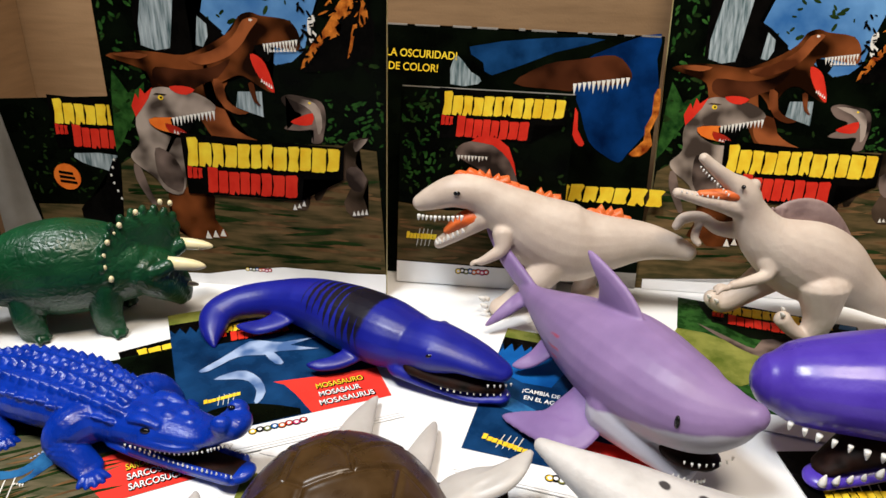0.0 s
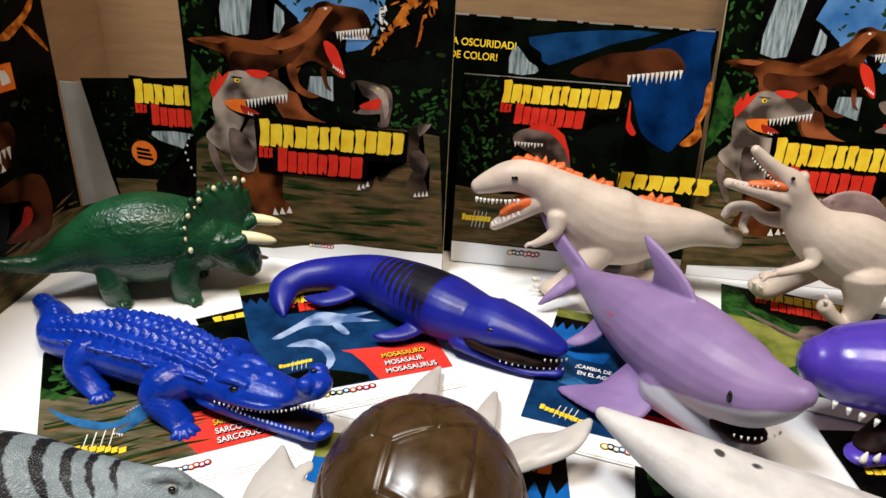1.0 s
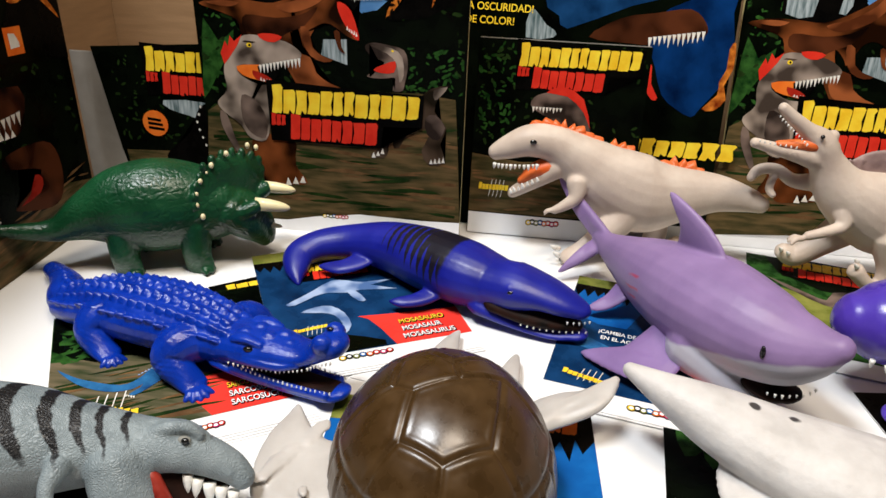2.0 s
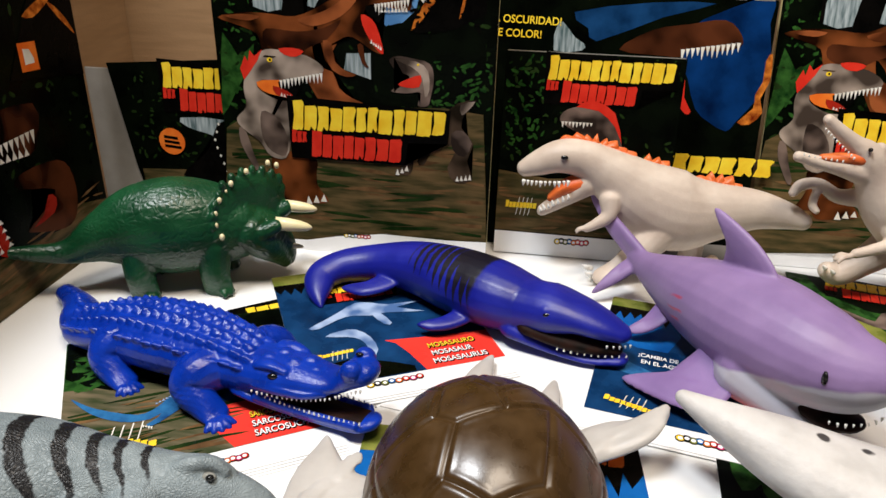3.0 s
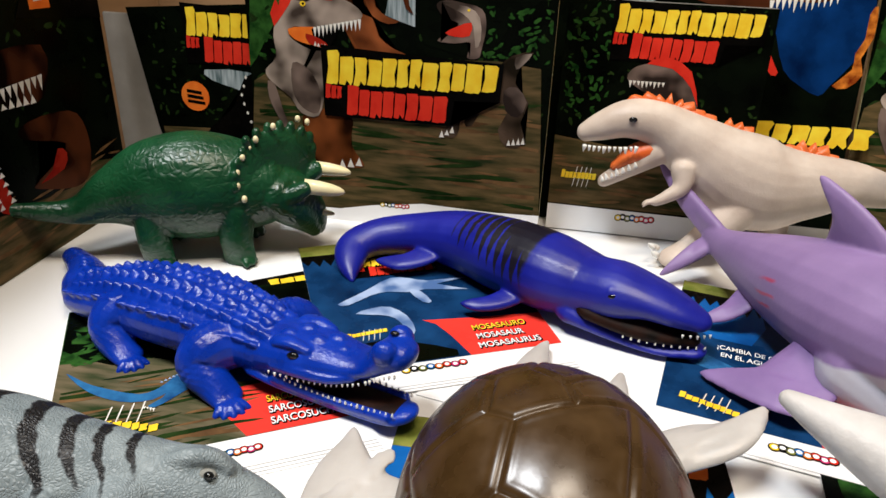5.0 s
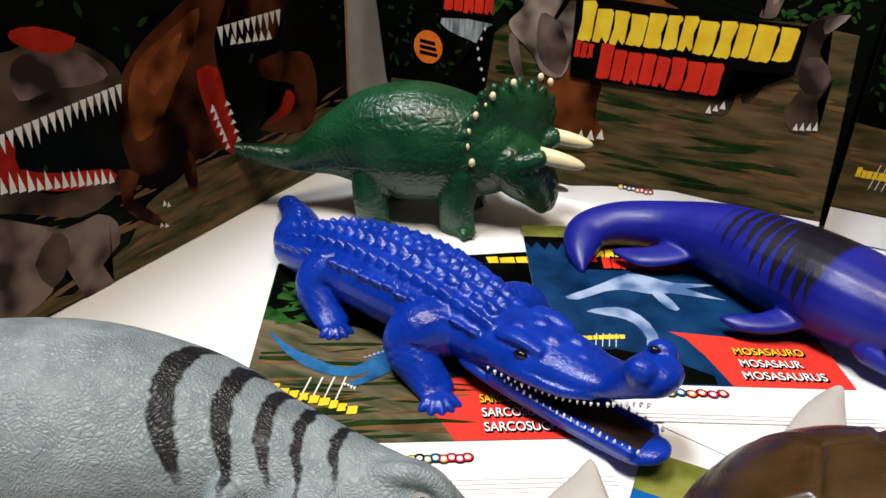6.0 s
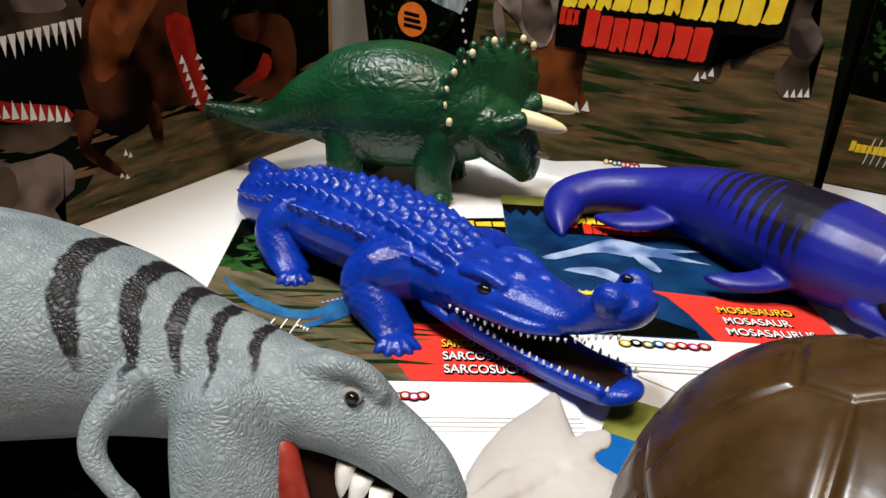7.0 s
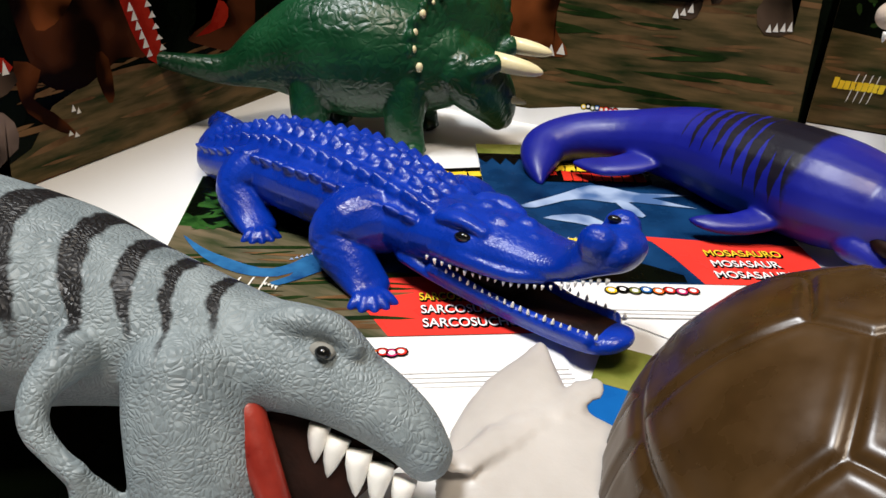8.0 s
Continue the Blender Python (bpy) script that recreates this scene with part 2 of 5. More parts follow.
def fin(bm, outline, thick, base=(0, 0, 0), steps=4):
    """A fin: a closed smooth outline in space (mm), swelling to its thickness in the middle."""
    pts = outline + outline[:3]
    loop = spline(pts, steps)[steps:-(steps * 1) - 1]
    ring = [Vector(p) / 1000 - Vector(base) for p in loop]
    mid = sum(ring, Vector()) / len(ring)
    nrm = sum(((ring[i] - mid).cross(ring[(i + 1) % len(ring)] - mid) for i in range(len(ring))), Vector()).normalized()
    layers = []
    for s, d in ((1.0, 0.0), (0.93, 0.45), (0.7, 0.85), (0.35, 1.0)):
        for sign in ((1, -1) if d else (1,)):
            layers.append((d * sign, [bm.verts.new(mid + (p - mid) * s + nrm * thick / 2000 * d * sign) for p in ring]))
    for sgn in (1, -1):
        seq = [layers[0][1]] + [l for d, l in layers[1:] if d * sgn > 0]
        for a, b in zip(seq, seq[1:]):
            for k in range(len(a)):
                f = (a[k], a[(k + 1) % len(a)], b[(k + 1) % len(a)], b[k])
                bm.faces.new(f if sgn > 0 else f[::-1])
        bm.faces.new(seq[-1] if sgn > 0 else seq[-1][::-1])


def skin(bm, mat, parent, voxel=0.9, smooth=5, label="", name="body"):
    """Fuses limbs into one moulded body."""
    o = part(name, bm, mat, parent, label)
    r = o.modifiers.new("fuse", "REMESH")
    r.mode, r.voxel_size, r.use_smooth_shade = "VOXEL", voxel / 1000, True
    s = o.modifiers.new("soften", "SMOOTH")
    s.factor, s.iterations = 0.5, smooth
    return o


def cone_mesh(name, r, length, mat, bend=0.0, n=8, profile=((0, 1.0), (0.3, 0.92), (0.65, 0.62), (0.9, 0.25))):
    """A pointed tooth or claw along +z, shared by its copies."""
    bm = bmesh.new()
    rings = []
    for s, q in profile:
        rings.append([bm.verts.new((r * q * math.cos(2 * math.pi * k / n) + bend * s * s, r * q * math.sin(2 * math.pi * k / n), length * s)) for k in range(n)])
    tip = bm.verts.new((bend, 0, length))
    for a, b in zip(rings, rings[1:]):
        for k in range(n):
            bm.faces.new((a[k], a[(k + 1) % n], b[(k + 1) % n], b[k]))
    for k in range(n):
        bm.faces.new((rings[-1][k], rings[-1][(k + 1) % n], tip))
    bm.faces.new(rings[0][::-1])
    me = bpy.data.meshes.new(name)
    bm.normal_update()
    bm.to_mesh(me)
    bm.free()
    me.polygons.foreach_set("use_smooth", [True] * len(me.polygons))
    me.materials.append(mat)
    return me


def put(name, me, parent, at, way, size=1.0, label=""):
    """A shared small mesh, its +z along way, at a place in mm (world)."""
    o = new(name, me)
    o.parent = parent
    q = Vector(way).to_track_quat("Z", "Y")
    o.matrix_basis = Matrix.LocRotScale(Vector(at) / 1000 - parent.location, q, Vector((size, size, size)))
    return tagged(o, label)


def teeth_row(parent, me, start, mid, end, way, count, jitter=0.15, size=1.0):
    a, m, e = Vector(start), Vector(mid), Vector(end)
    for i in range(count):
        t = (i + 0.5) / count
        p = a * (1 - t) ** 2 + m * 2 * t * (1 - t) + e * t * t
        w = Vector(way) + Vector((random.uniform(-jitter, jitter), random.uniform(-jitter, jitter), 0))
        put("tooth", me, parent, p, w, size * random.uniform(0.75, 1.15))


# ---- flat printed work ----
def flat(name, outline, mat, parent, depth, frame3, smooth=0, label=""):
    """A printed patch: an outline in mm on a sheet whose origin and axes are frame3, lying depth steps above the paper."""
    o, ex, ey = frame3
    nz = ex.cross(ey)
    pts = outline
    if smooth:
        pts = [tuple(p) for p in spline(outline + outline[:3], smooth)[smooth:-smooth - 1]]
    bm = bmesh.new()
    vs = [bm.verts.new(o + ex * p[0] / 1000 + ey * p[1] / 1000 + nz * (0.00012 * depth)) for p in pts]
    f = bm.faces.new(vs)
    if f.normal.dot(nz) < 0:
        bmesh.ops.reverse_faces(bm, faces=[f])
    bmesh.ops.triangulate(bm, faces=[f])
    return part(name, bm, mat, parent, label, smooth=False)


def strip_marks(name, x, y, width, height, count, mat, parent, depth, frame3, slope=0.0, seed=1):
    """A row of chunky slanted blocks of uneven height that stands for a word mark, each a piece of its own."""
    rnd = random.Random(seed)
    o, ex, ey = frame3
    nz = ex.cross(ey)
    w = width / count
    ends = [0.0]
    for i in range(count):
        ends.append(ends[-1] + rnd.uniform(0.85, 1.15))
    ends = [v / ends[-1] * width for v in ends]

    def quad(b, q, d):
        b.faces.new([b.verts.new(o + ex * u / 1000 + ey * v / 1000 + nz * 0.00012 * d) for u, v in q])

    for i in range(count):
        bm = bmesh.new()
        x0, x1 = x + ends[i] + w * 0.05, x + ends[i + 1] - w * 0.05
        k = slope * (i + 0.5) * w
        lo = y + k + rnd.uniform(-0.03, 0.04) * height
        hi = y + k + height * rnd.uniform(0.94, 1.03) * (1.22 if i == 0 else 1)
        s = 0.09 * w
        h, b = hi - lo, x1 - x0
        nick = rnd.uniform(0.2, 0.8)
        box_ = [(x0 - s, lo), (x0 + b * 0.35, lo - 0.03 * h), (x0 + b * 0.5, lo + rnd.choice((0.0, 0.0, 0.16)) * h), (x1 - s - b * 0.1, lo + rnd.uniform(-0.04, 0.02) * h), (x1 - s * 0.5, lo + 0.10 * h),
                (x1 - rnd.choice((0.0, 0.0, 0.14)) * b, lo + nick * h), (x1 + s, hi - 0.08 * h), (x1 - b * 0.06, hi + rnd.uniform(-0.03, 0.05) * h), (x0 + s * 0.6, hi), (x0 + rnd.choice((0.0, 0.0, 0.0, 0.12)) * b, lo + 0.5 * h)]
        quad(bm, box_, depth)
        part(name, bm, mat, parent, smooth=False)


def teeth_print(parent, pts, size, down, mat, depth, frame3, name="printed_teeth"):
    """A row of small printed points between two places."""
    o, ex, ey = frame3
    nz = ex.cross(ey)
    (x0, y0), (x1, y1), count = pts
    bm = bmesh.new()
    for i in range(count):
        t = (i + 0.5) / count
        x, y = x0 + (x1 - x0) * t, y0 + (y1 - y0) * t
        h = size * random.uniform(0.7, 1.2)
        w = math.hypot(x1 - x0, y1 - y0) / count * 0.42
        q = [(x - w, y), (x + w, y), (x + random.uniform(-0.2, 0.2) * w, y - h * down)]
        bm.faces.new([bm.verts.new(o + ex * u / 1000 + ey * v / 1000 + nz * 0.00012 * depth) for u, v in q])
    return part(name, bm, mat, parent, smooth=False)


def lettering(body, size, x, y, mat, parent, depth, frame3, turn=0.0, width=None, bold=0.0):
    """Readable words in the built-in font, as a flat mesh."""
    o, ex, ey = frame3
    nz = ex.cross(ey)
    c = bpy.data.curves.new("words", "FONT")
    c.body, c.size, c.offset = body, size / 1000, bold / 1000
    tmp = new("wording", c)
    me = bpy.data.meshes.new_from_object(tmp.evaluated_get(bpy.context.evaluated_depsgraph_get()))
    bpy.data.objects.remove(tmp)
    bpy.data.curves.remove(c)
    got = max(v.co.x for v in me.vertices)
    k = (width / 1000 / got) if width else 1.0
    rot = Matrix.Rotation(radians(turn), 2)
    for v in me.vertices:
        q = rot @ Vector((v.co.x * k, v.co.y))
        v.co = o + ex * (x / 1000 + q.x) + ey * (y / 1000 + q.y) + nz * 0.00012 * depth
    me.materials.clear()
    me.materials.append(mat)
    ob = new("wording", me)
    ob.parent = parent
    return ob


def scatter(name, area, count, size, mat, parent, depth, frame3, seed, long=1.0, tilt=1.5):
    """Many small printed dashes or leaves within a box, too small to pick apart."""
    rnd = random.Random(seed)
    o, ex, ey = frame3
    nz = ex.cross(ey)
    x0, y0, x1, y1 = area
    bm = bmesh.new()
    for i in range(count):
        cx, cy, a = rnd.uniform(x0, x1), rnd.uniform(y0, y1), rnd.uniform(-tilt, tilt)
        r = size * rnd.uniform(0.5, 1.3)
        l = r * long
        q = []
        for k in range(6):
            b = math.pi * 2 * k / 6
            u, v = l * math.cos(b) * rnd.uniform(0.8, 1.15), r * 0.42 * math.sin(b)
            px, py = cx + u * math.cos(a) - v * math.sin(a), cy + u * math.sin(a) + v * math.cos(a)
            q.append((min(max(px, x0), x1), min(max(py, y0), y1)))
        bm.faces.new([bm.verts.new(o + ex * u / 1000 + ey * v / 1000 + nz * 0.00012 * (depth + 0.5 * i / count)) for u, v in q])
    return tagged(part(name, bm, mat, parent, smooth=False), kind="stuff")


def disc(x, y, r, n=10, squash=1.0):
    return [(x + r * math.cos(2 * math.pi * k / n), y + r * squash * math.sin(2 * math.pi * k / n)) for k in range(n)]


def logo_marks(x, y, w, h, parent, depth, frame3, slope=0.0):
    """A word mark as a row of coloured rings."""
    n = 8
    for i, key in enumerate(("yellow", "black", "lime", "blue", "orange", "red", "magenta", "red")):
        cx, cy = x + w * (i + 0.5) / n, y + h * (0.45 + 0.12 * (i % 2)) + slope * w * i / n
        flat("word_mark_ring", disc(cx, cy, h * 0.46, 10, 1.0), M["black"], parent, depth, frame3)
        flat("word_mark_ring", disc(cx, cy, h * 0.36, 10, 1.0), M[key], parent, depth + 0.5, frame3)
        flat("word_mark_centre", disc(cx, cy, h * 0.22, 8, 1.0), M["white"], parent, depth + 1, frame3)


def claw_logo(x, y, w, h, parent, depth, frame3, slope=0.0):
    """A yellow word mark over three white scratches."""
    for i in range(4):
        u = x + w * (0.30 + 0.12 * i)
        flat("scratch", [(u, y - h * 0.7), (u + w * 0.025, y - h * 0.5), (u + w * 0.11, y + h * 1.4), (u + w * 0.09, y + h * 1.35)], M["ivory"], parent, depth, frame3)
    strip_marks("word_mark", x, y + h * 0.2, w * 0.9, h * 0.62, 9, M["yellow"], parent, depth + 1, frame3, slope=slope, seed=5)


def title_marks(x, y, w, parent, depth, frame3, slope=0.02):
    """The print's two-line title as plain blocks: a yellow row over a red one, on black."""
    h = w * 0.16
    flat("title_backing", [(x - w * 0.02, y - w * 0.19), (x + w * 0.74, y - w * 0.19), (x + w * 0.76, y - w * 0.04), (x + w * 1.02, y - w * 0.03), (x + w * 1.03, y + h * 1.05 + slope * w * 0.9), (x + w * 0.5, y + h * 1.25), (x - w * 0.03, y + h * 1.4)], M["black"], parent, depth, frame3)
    strip_marks("title", x, y, w, h, 12, M["yellow"], parent, depth + 1, frame3, slope=slope, seed=3)
    strip_marks("subtitle", x + w * 0.12, y - w * 0.175, w * 0.60, h * 0.95, 8, M["red"], parent, depth + 1, frame3, slope=slope * 0.25, seed=4)
    strip_marks("subtitle", x - w * 0.01, y - w * 0.08, w * 0.10, h * 0.45, 3, M["red"], parent, depth + 1, frame3, seed=6)


# ---- the room ----
bm = bmesh.new()
box(bm, -0.75, 0.85, -0.25, 0.75, -0.03, 0.0, 0.003)
table = finish("table", bm, M["table"], label="white laminate table top under the toys")
tagged(table, category="table")
for x, y in ((-0.7, -0.2), (0.8, -0.2), (-0.7, 0.7), (0.8, 0.7)):
    bm = bmesh.new()
    box(bm, x - 0.03, x + 0.03, y - 0.03, y + 0.03, -0.75, -0.03, 0.004)
    part("leg", bm, M["table"], table, smooth=False)

# unseen room around the table, walls darkened to weaken reflections
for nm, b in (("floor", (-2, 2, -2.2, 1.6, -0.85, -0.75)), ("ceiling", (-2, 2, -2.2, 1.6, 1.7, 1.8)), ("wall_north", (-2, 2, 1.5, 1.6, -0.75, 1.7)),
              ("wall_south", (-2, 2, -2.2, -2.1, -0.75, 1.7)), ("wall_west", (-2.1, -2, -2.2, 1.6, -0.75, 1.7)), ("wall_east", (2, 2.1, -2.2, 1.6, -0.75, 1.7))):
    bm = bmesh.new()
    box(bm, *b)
    tagged(finish(nm, bm, M["floor" if nm == "floor" else "wall"]), "plain " + ("brown wooden floor" if nm == "floor" else "dark grey unseen room surface that dims reflections"), nm.split("_")[0], kind="structure")

bm = bmesh.new()
box(bm, -0.36, 0.62, 0.704, 0.710, 0.0, 0.42, 0.001)
board = finish("cardboard_panel", bm, M["card"], label="plain brown cardboard panel standing behind the prints")
tagged(board, category="cardboard panel")
bm = bmesh.new()
box(bm, -0.342, -0.336, 0.30, 0.704, 0.0, 0.42, 0.001)
board = finish("cardboard_panel", bm, M["card"], label="plain brown cardboard side panel of the display")
tagged(board, category="cardboard panel")


# ---- standing prints ----
def sheet_frame(origin, ex, ey=(0, 0, 1)):
    return Vector(origin), Vector(ex).normalized(), Vector(ey).normalized()


def jungle_cover(parent, f, w, h):
    """The cover art of a standing folder: jungle, waterfall, volcano and three plain reptile shapes."""
    flat("backdrop", [(0, 0), (w, 0), (w, h), (0, h)], M["jungle"], parent, 1, f)
    flat("sky_patch", [(88, 262), (168, 262)] + [(148, 205), (142, 182), (132, 173), (128, 166), (120, 173), (107, 180), (104, 175), (85, 192), (77, 196), (64, 201)], M["sky"], parent, 2, f)
    flat("cliff", [(28, 262), (88, 262)] + [(64, 209), (73, 204), (87, 192), (83, 182), (66, 173), (47, 172), (27, 181)], M["black"], parent, 3, f)
    flat("waterfall", [(44, 258), (64, 258)] + [(53, 195), (50, 179), (40, 177), (30, 180), (30, 194)], M["fall"], parent, 4, f)
    flat("waterfall", [(71, 201), (77, 196), (77, 188), (73, 181), (68, 182)], M["fall"], parent, 4, f)
    flat("waterfall", [(94, 152), (111, 153), (111, 135), (101, 138), (92, 141)], M["fall"], parent, 3, f)
    flat("volcano", [(166, 215), (181, 216), (189, 202), (189, 182), (168, 171), (144, 168), (155, 188)], M["black"], parent, 3, f)
    flat("lava", [(167, 215), (175, 216), (174, 208), (163, 198), (166, 193), (155, 188), (147, 177), (139, 169), (144, 182), (154, 194), (161, 205)], M["lava"], parent, 4, f, 2)
    flat("lava", [(180, 216), (183, 214), (185, 205), (181, 199), (177, 198), (174, 184), (171, 178), (173, 189), (175, 200), (179, 202)], M["lava"], parent, 4, f, 2)
    flat("smoke", [(145, 202), (149, 205), (150, 200), (147, 196), (151, 193), (147, 187), (145, 192)], M["ivory"], parent, 4, f, 2)
    flat("bushes", [(117, 168), (125, 172), (136, 174), (138, 168), (146, 167), (162, 169), (188, 173), (188, 123), (164, 119), (117, 125), (113, 152)], M["jungle"], parent, 3, f, 2)
    flat("bushes", [(6, 162), (16, 146), (28, 155), (24, 141), (12, 121), (0, 103), (2, 129)], M["leaf"], parent, 2, f, 2)
    flat("ground_patch", [(2, 94), (18, 104), (52, 103), (116, 116), (163, 118), (190, 115), (194, 65), (197, 15), (152, 16), (78, 10), (13, -7), (-10, -14)], M["ground"], parent, 3, f)
    scatter("printed_foliage", (2, 80, w - 2, h - 2), 260, 3.2, M["moss"], parent, 2, f, 21)
    scatter("printed_foliage", (2, 110, 30, h - 2), 60, 3.0, M["leaf"], parent, 2.3, f, 22)
    scatter("printed_foliage", (w - 45, 118, w - 2, 150), 60, 2.6, M["leaf"], parent, 3.3, f, 23)
    scatter("printed_litter", (4, 22, w - 4, 88), 46, 3.0, M["bark"], parent, 3.4, f, 24, 5.0, 0.12)
    scatter("printed_litter", (4, 22, w - 4, 96), 34, 3.0, M["moss"], parent, 3.9, f, 25, 6.0, 0.12)
    flat("printed_reptile", [(4, 172), (21, 176), (40, 176), (59, 175), (78, 183), (93, 193), (99, 202), (107, 205), (114, 203), (132, 201), (139, 192), (138, 182), (126, 183), (114, 185), (109, 183), (107, 178), (113, 173), (117, 163), (120, 153), (112, 155), (99, 163), (90, 161), (84, 152), (80, 145), (77, 150), (70, 156), (75, 136), (88, 121), (101, 119), (77, 116), (68, 127), (60, 141), (47, 147), (35, 150), (31, 162), (19, 167)], M["brown"], parent, 5, f, 3, "rust-brown printed reptile shape")
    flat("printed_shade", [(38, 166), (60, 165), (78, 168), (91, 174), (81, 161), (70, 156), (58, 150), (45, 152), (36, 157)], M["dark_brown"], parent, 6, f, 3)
    flat("printed_light", [(61, 173), (79, 179), (94, 189), (102, 200), (112, 201), (106, 193), (98, 182), (87, 174), (71, 169)], M["rust"], parent, 6.5, f, 3)
    flat("printed_light", [(9, 173), (21, 175), (34, 174), (28, 171), (20, 171)], M["rust"], parent, 6.5, f, 2)
    flat("printed_light", [(70, 133), (78, 128), (88, 120), (77, 119), (71, 125)], M["rust"], parent, 6.5, f, 2)
    scatter("printed_rock", (138, 168, w - 10, 217), 95, 2.2, M["black"], parent, 5.2, f, 54, 1.3, 1.5)
    scatter("printed_ember", (w - 46, 205, w - 14, 258), 60, 1.5, M["lava"], parent, 4.6, f, 53, 2.6, 1.2)
    flat("printed_leg", [(72, 140), (84, 139), (88, 128), (98, 121), (108, 117), (98, 114), (84, 117), (76, 126)], M["rust"], parent, 7.2, f, 2)
    flat("printed_arm", [(78, 160), (84, 158), (86, 146), (94, 140), (101, 138), (94, 136), (84, 140), (79, 150)], M["rust"], parent, 6.6, f, 2)
    flat("printed_arm", [(102, 158), (106, 158), (107, 148), (110, 143), (105, 146)], M["rust"], parent, 6.6, f, 2)
    flat("printed_eye", disc(107, 200, 1.3, 8, 0.7), M["ivory"], parent, 7, f)
    flat("printed_eye", disc(39, 145, 2.1, 8, 0.8), M["yellow"], parent, 10, f)
    flat("printed_pupil", disc(39.3, 145, 0.9, 8), M["black"], parent, 10.5, f)
    flat("printed_eye", disc(144, 147, 1.0, 8, 0.8), M["yellow"], parent, 8, f)
    flat("printed_tongue", [(40, 127), (50, 124), (55, 120), (50, 119), (42, 121)], M["red_deep"], parent, 10.6, f, 2)
    flat("printed_gape", [(34, 147), (36, 148), (44, 147.5), (42, 146.6)], M["umber"], parent, 9.5, f)
    teeth_print(parent, [(45, 120), (56, 118), 5], 2.6, -1, M["ivory"], 11, f)
    teeth_print(parent, [(111, 160), (119, 155), 5], 2.6, -1, M["ivory"], 7, f)
    flat("printed_mouth", [(105, 178), (110, 177), (115, 172), (119, 160), (120, 153), (116, 155), (110, 163), (106, 171)], M["red"], parent, 6, f, 2)
    flat("printed_gape", [(108, 184), (118, 183), (121, 181), (117, 173), (114, 176), (110, 178)], M["black"], parent, 6, f, 2)
    teeth_print(parent, [(114, 185), (138, 189), 11], 6.5, 1, M["ivory"], 7, f)
    teeth_print(parent, [(118, 180), (137, 181), 8], 4, -1, M["ivory"], 7, f)
    flat("printed_leg", [(37, 77), (68, 77), (68, 56), (77, 42), (63, 39), (47, 38), (41, 44), (30, 45), (36, 58)], M["brown"], parent, 5, f, 3)
    flat("printed_reptile", [(21, 137), (28, 147), (37, 152), (47, 152), (66, 149), (77, 142), (75, 137), (62, 134), (44, 130), (33, 131), (28, 127), (32, 122), (43, 117), (55, 116), (50, 108), (51, 91), (46, 74), (34, 75), (27, 85), (14, 95), (11, 102), (19, 111), (18, 124)], M["tan"], parent, 8, f, 3, "pale grey printed reptile shape")
    flat("printed_shade", [(30, 108), (41, 104), (48, 91), (46, 76), (35, 79), (29, 90)], M["taupe"], parent, 9, f, 3)
    flat("printed_mouth", [(28, 129), (39, 131), (53, 130), (55, 119), (43, 120), (32, 123)], M["orange"], parent, 9, f, 2)
    flat("printed_gape", [(44, 130), (62, 133), (55, 119), (49, 120)], M["black"], parent, 10, f, 2)
    flat("printed_crest", [(19, 130), (17, 138), (21, 147), (23, 143), (25, 151), (28, 147), (34, 152), (30, 144), (24, 136)], M["red"], parent, 9, f)
    flat("printed_crest", [(46, 153), (56, 154), (64, 152), (58, 148), (50, 149)], M["red"], parent, 9, f, 2)
    teeth_print(parent, [(45, 131), (77, 138), 12], 6.0, 1, M["ivory"], 11, f)
    flat("printed_arm", [(12, 95), (17, 92), (21, 77), (25, 65), (22, 63), (16, 74), (12, 84)], M["taupe"], parent, 9, f, 2)
    flat("printed_reptile", [(124, 149), (130, 152), (140, 151), (152, 148), (155, 138), (153, 125), (151, 119), (144, 119), (146, 128), (136, 127), (125, 128), (134, 134), (138, 139), (129, 142)], M["taupe"], parent, 6, f, 3, "grey-brown printed reptile shape")
    flat("printed_light", [(128, 150), (143, 149), (151, 143), (152, 130), (149, 125), (147, 138), (140, 145)], M["tan"], parent, 6.6, f, 2)
    flat("printed_mouth", [(130, 133), (137, 137), (146, 140), (145, 132), (136, 131)], M["red"], parent, 7, f, 2)
    flat("printed_reptile", [(164, 115), (172, 122), (185, 125), (178, 116), (175, 105), (184, 94), (180, 81), (184, 67), (172, 64), (166, 75), (173, 90), (166, 92), (157, 90), (149, 76), (144, 78), (154, 91), (143, 89), (141, 73), (137, 67), (127, 69), (134, 75), (136, 88), (143, 97)], M["umber"], parent, 5, f, 2)
    flat("printed_light", [(176, 103), (183, 94), (178, 84), (170, 88), (168, 100)], M["taupe"], parent, 5.6, f, 2)
    flat("printed_light", [(174, 121), (184, 124), (179, 117), (175, 114)], M["tan"], parent, 5.6, f, 2)
    teeth_print(parent, [(172, 65), (184, 67), 4], 4, -1, M["ivory"], 7, f, "printed_claw_row")
    teeth_print(parent, [(128, 66), (138, 71), 3], 4, -1, M["ivory"], 7, f, "printed_claw_row")
    teeth_print(parent, [(59, 38), (76, 42), 3], 6, -1, M["ivory"], 7, f, "printed_claw_row")
    title_marks(53, 96, 111, parent, 12, f)


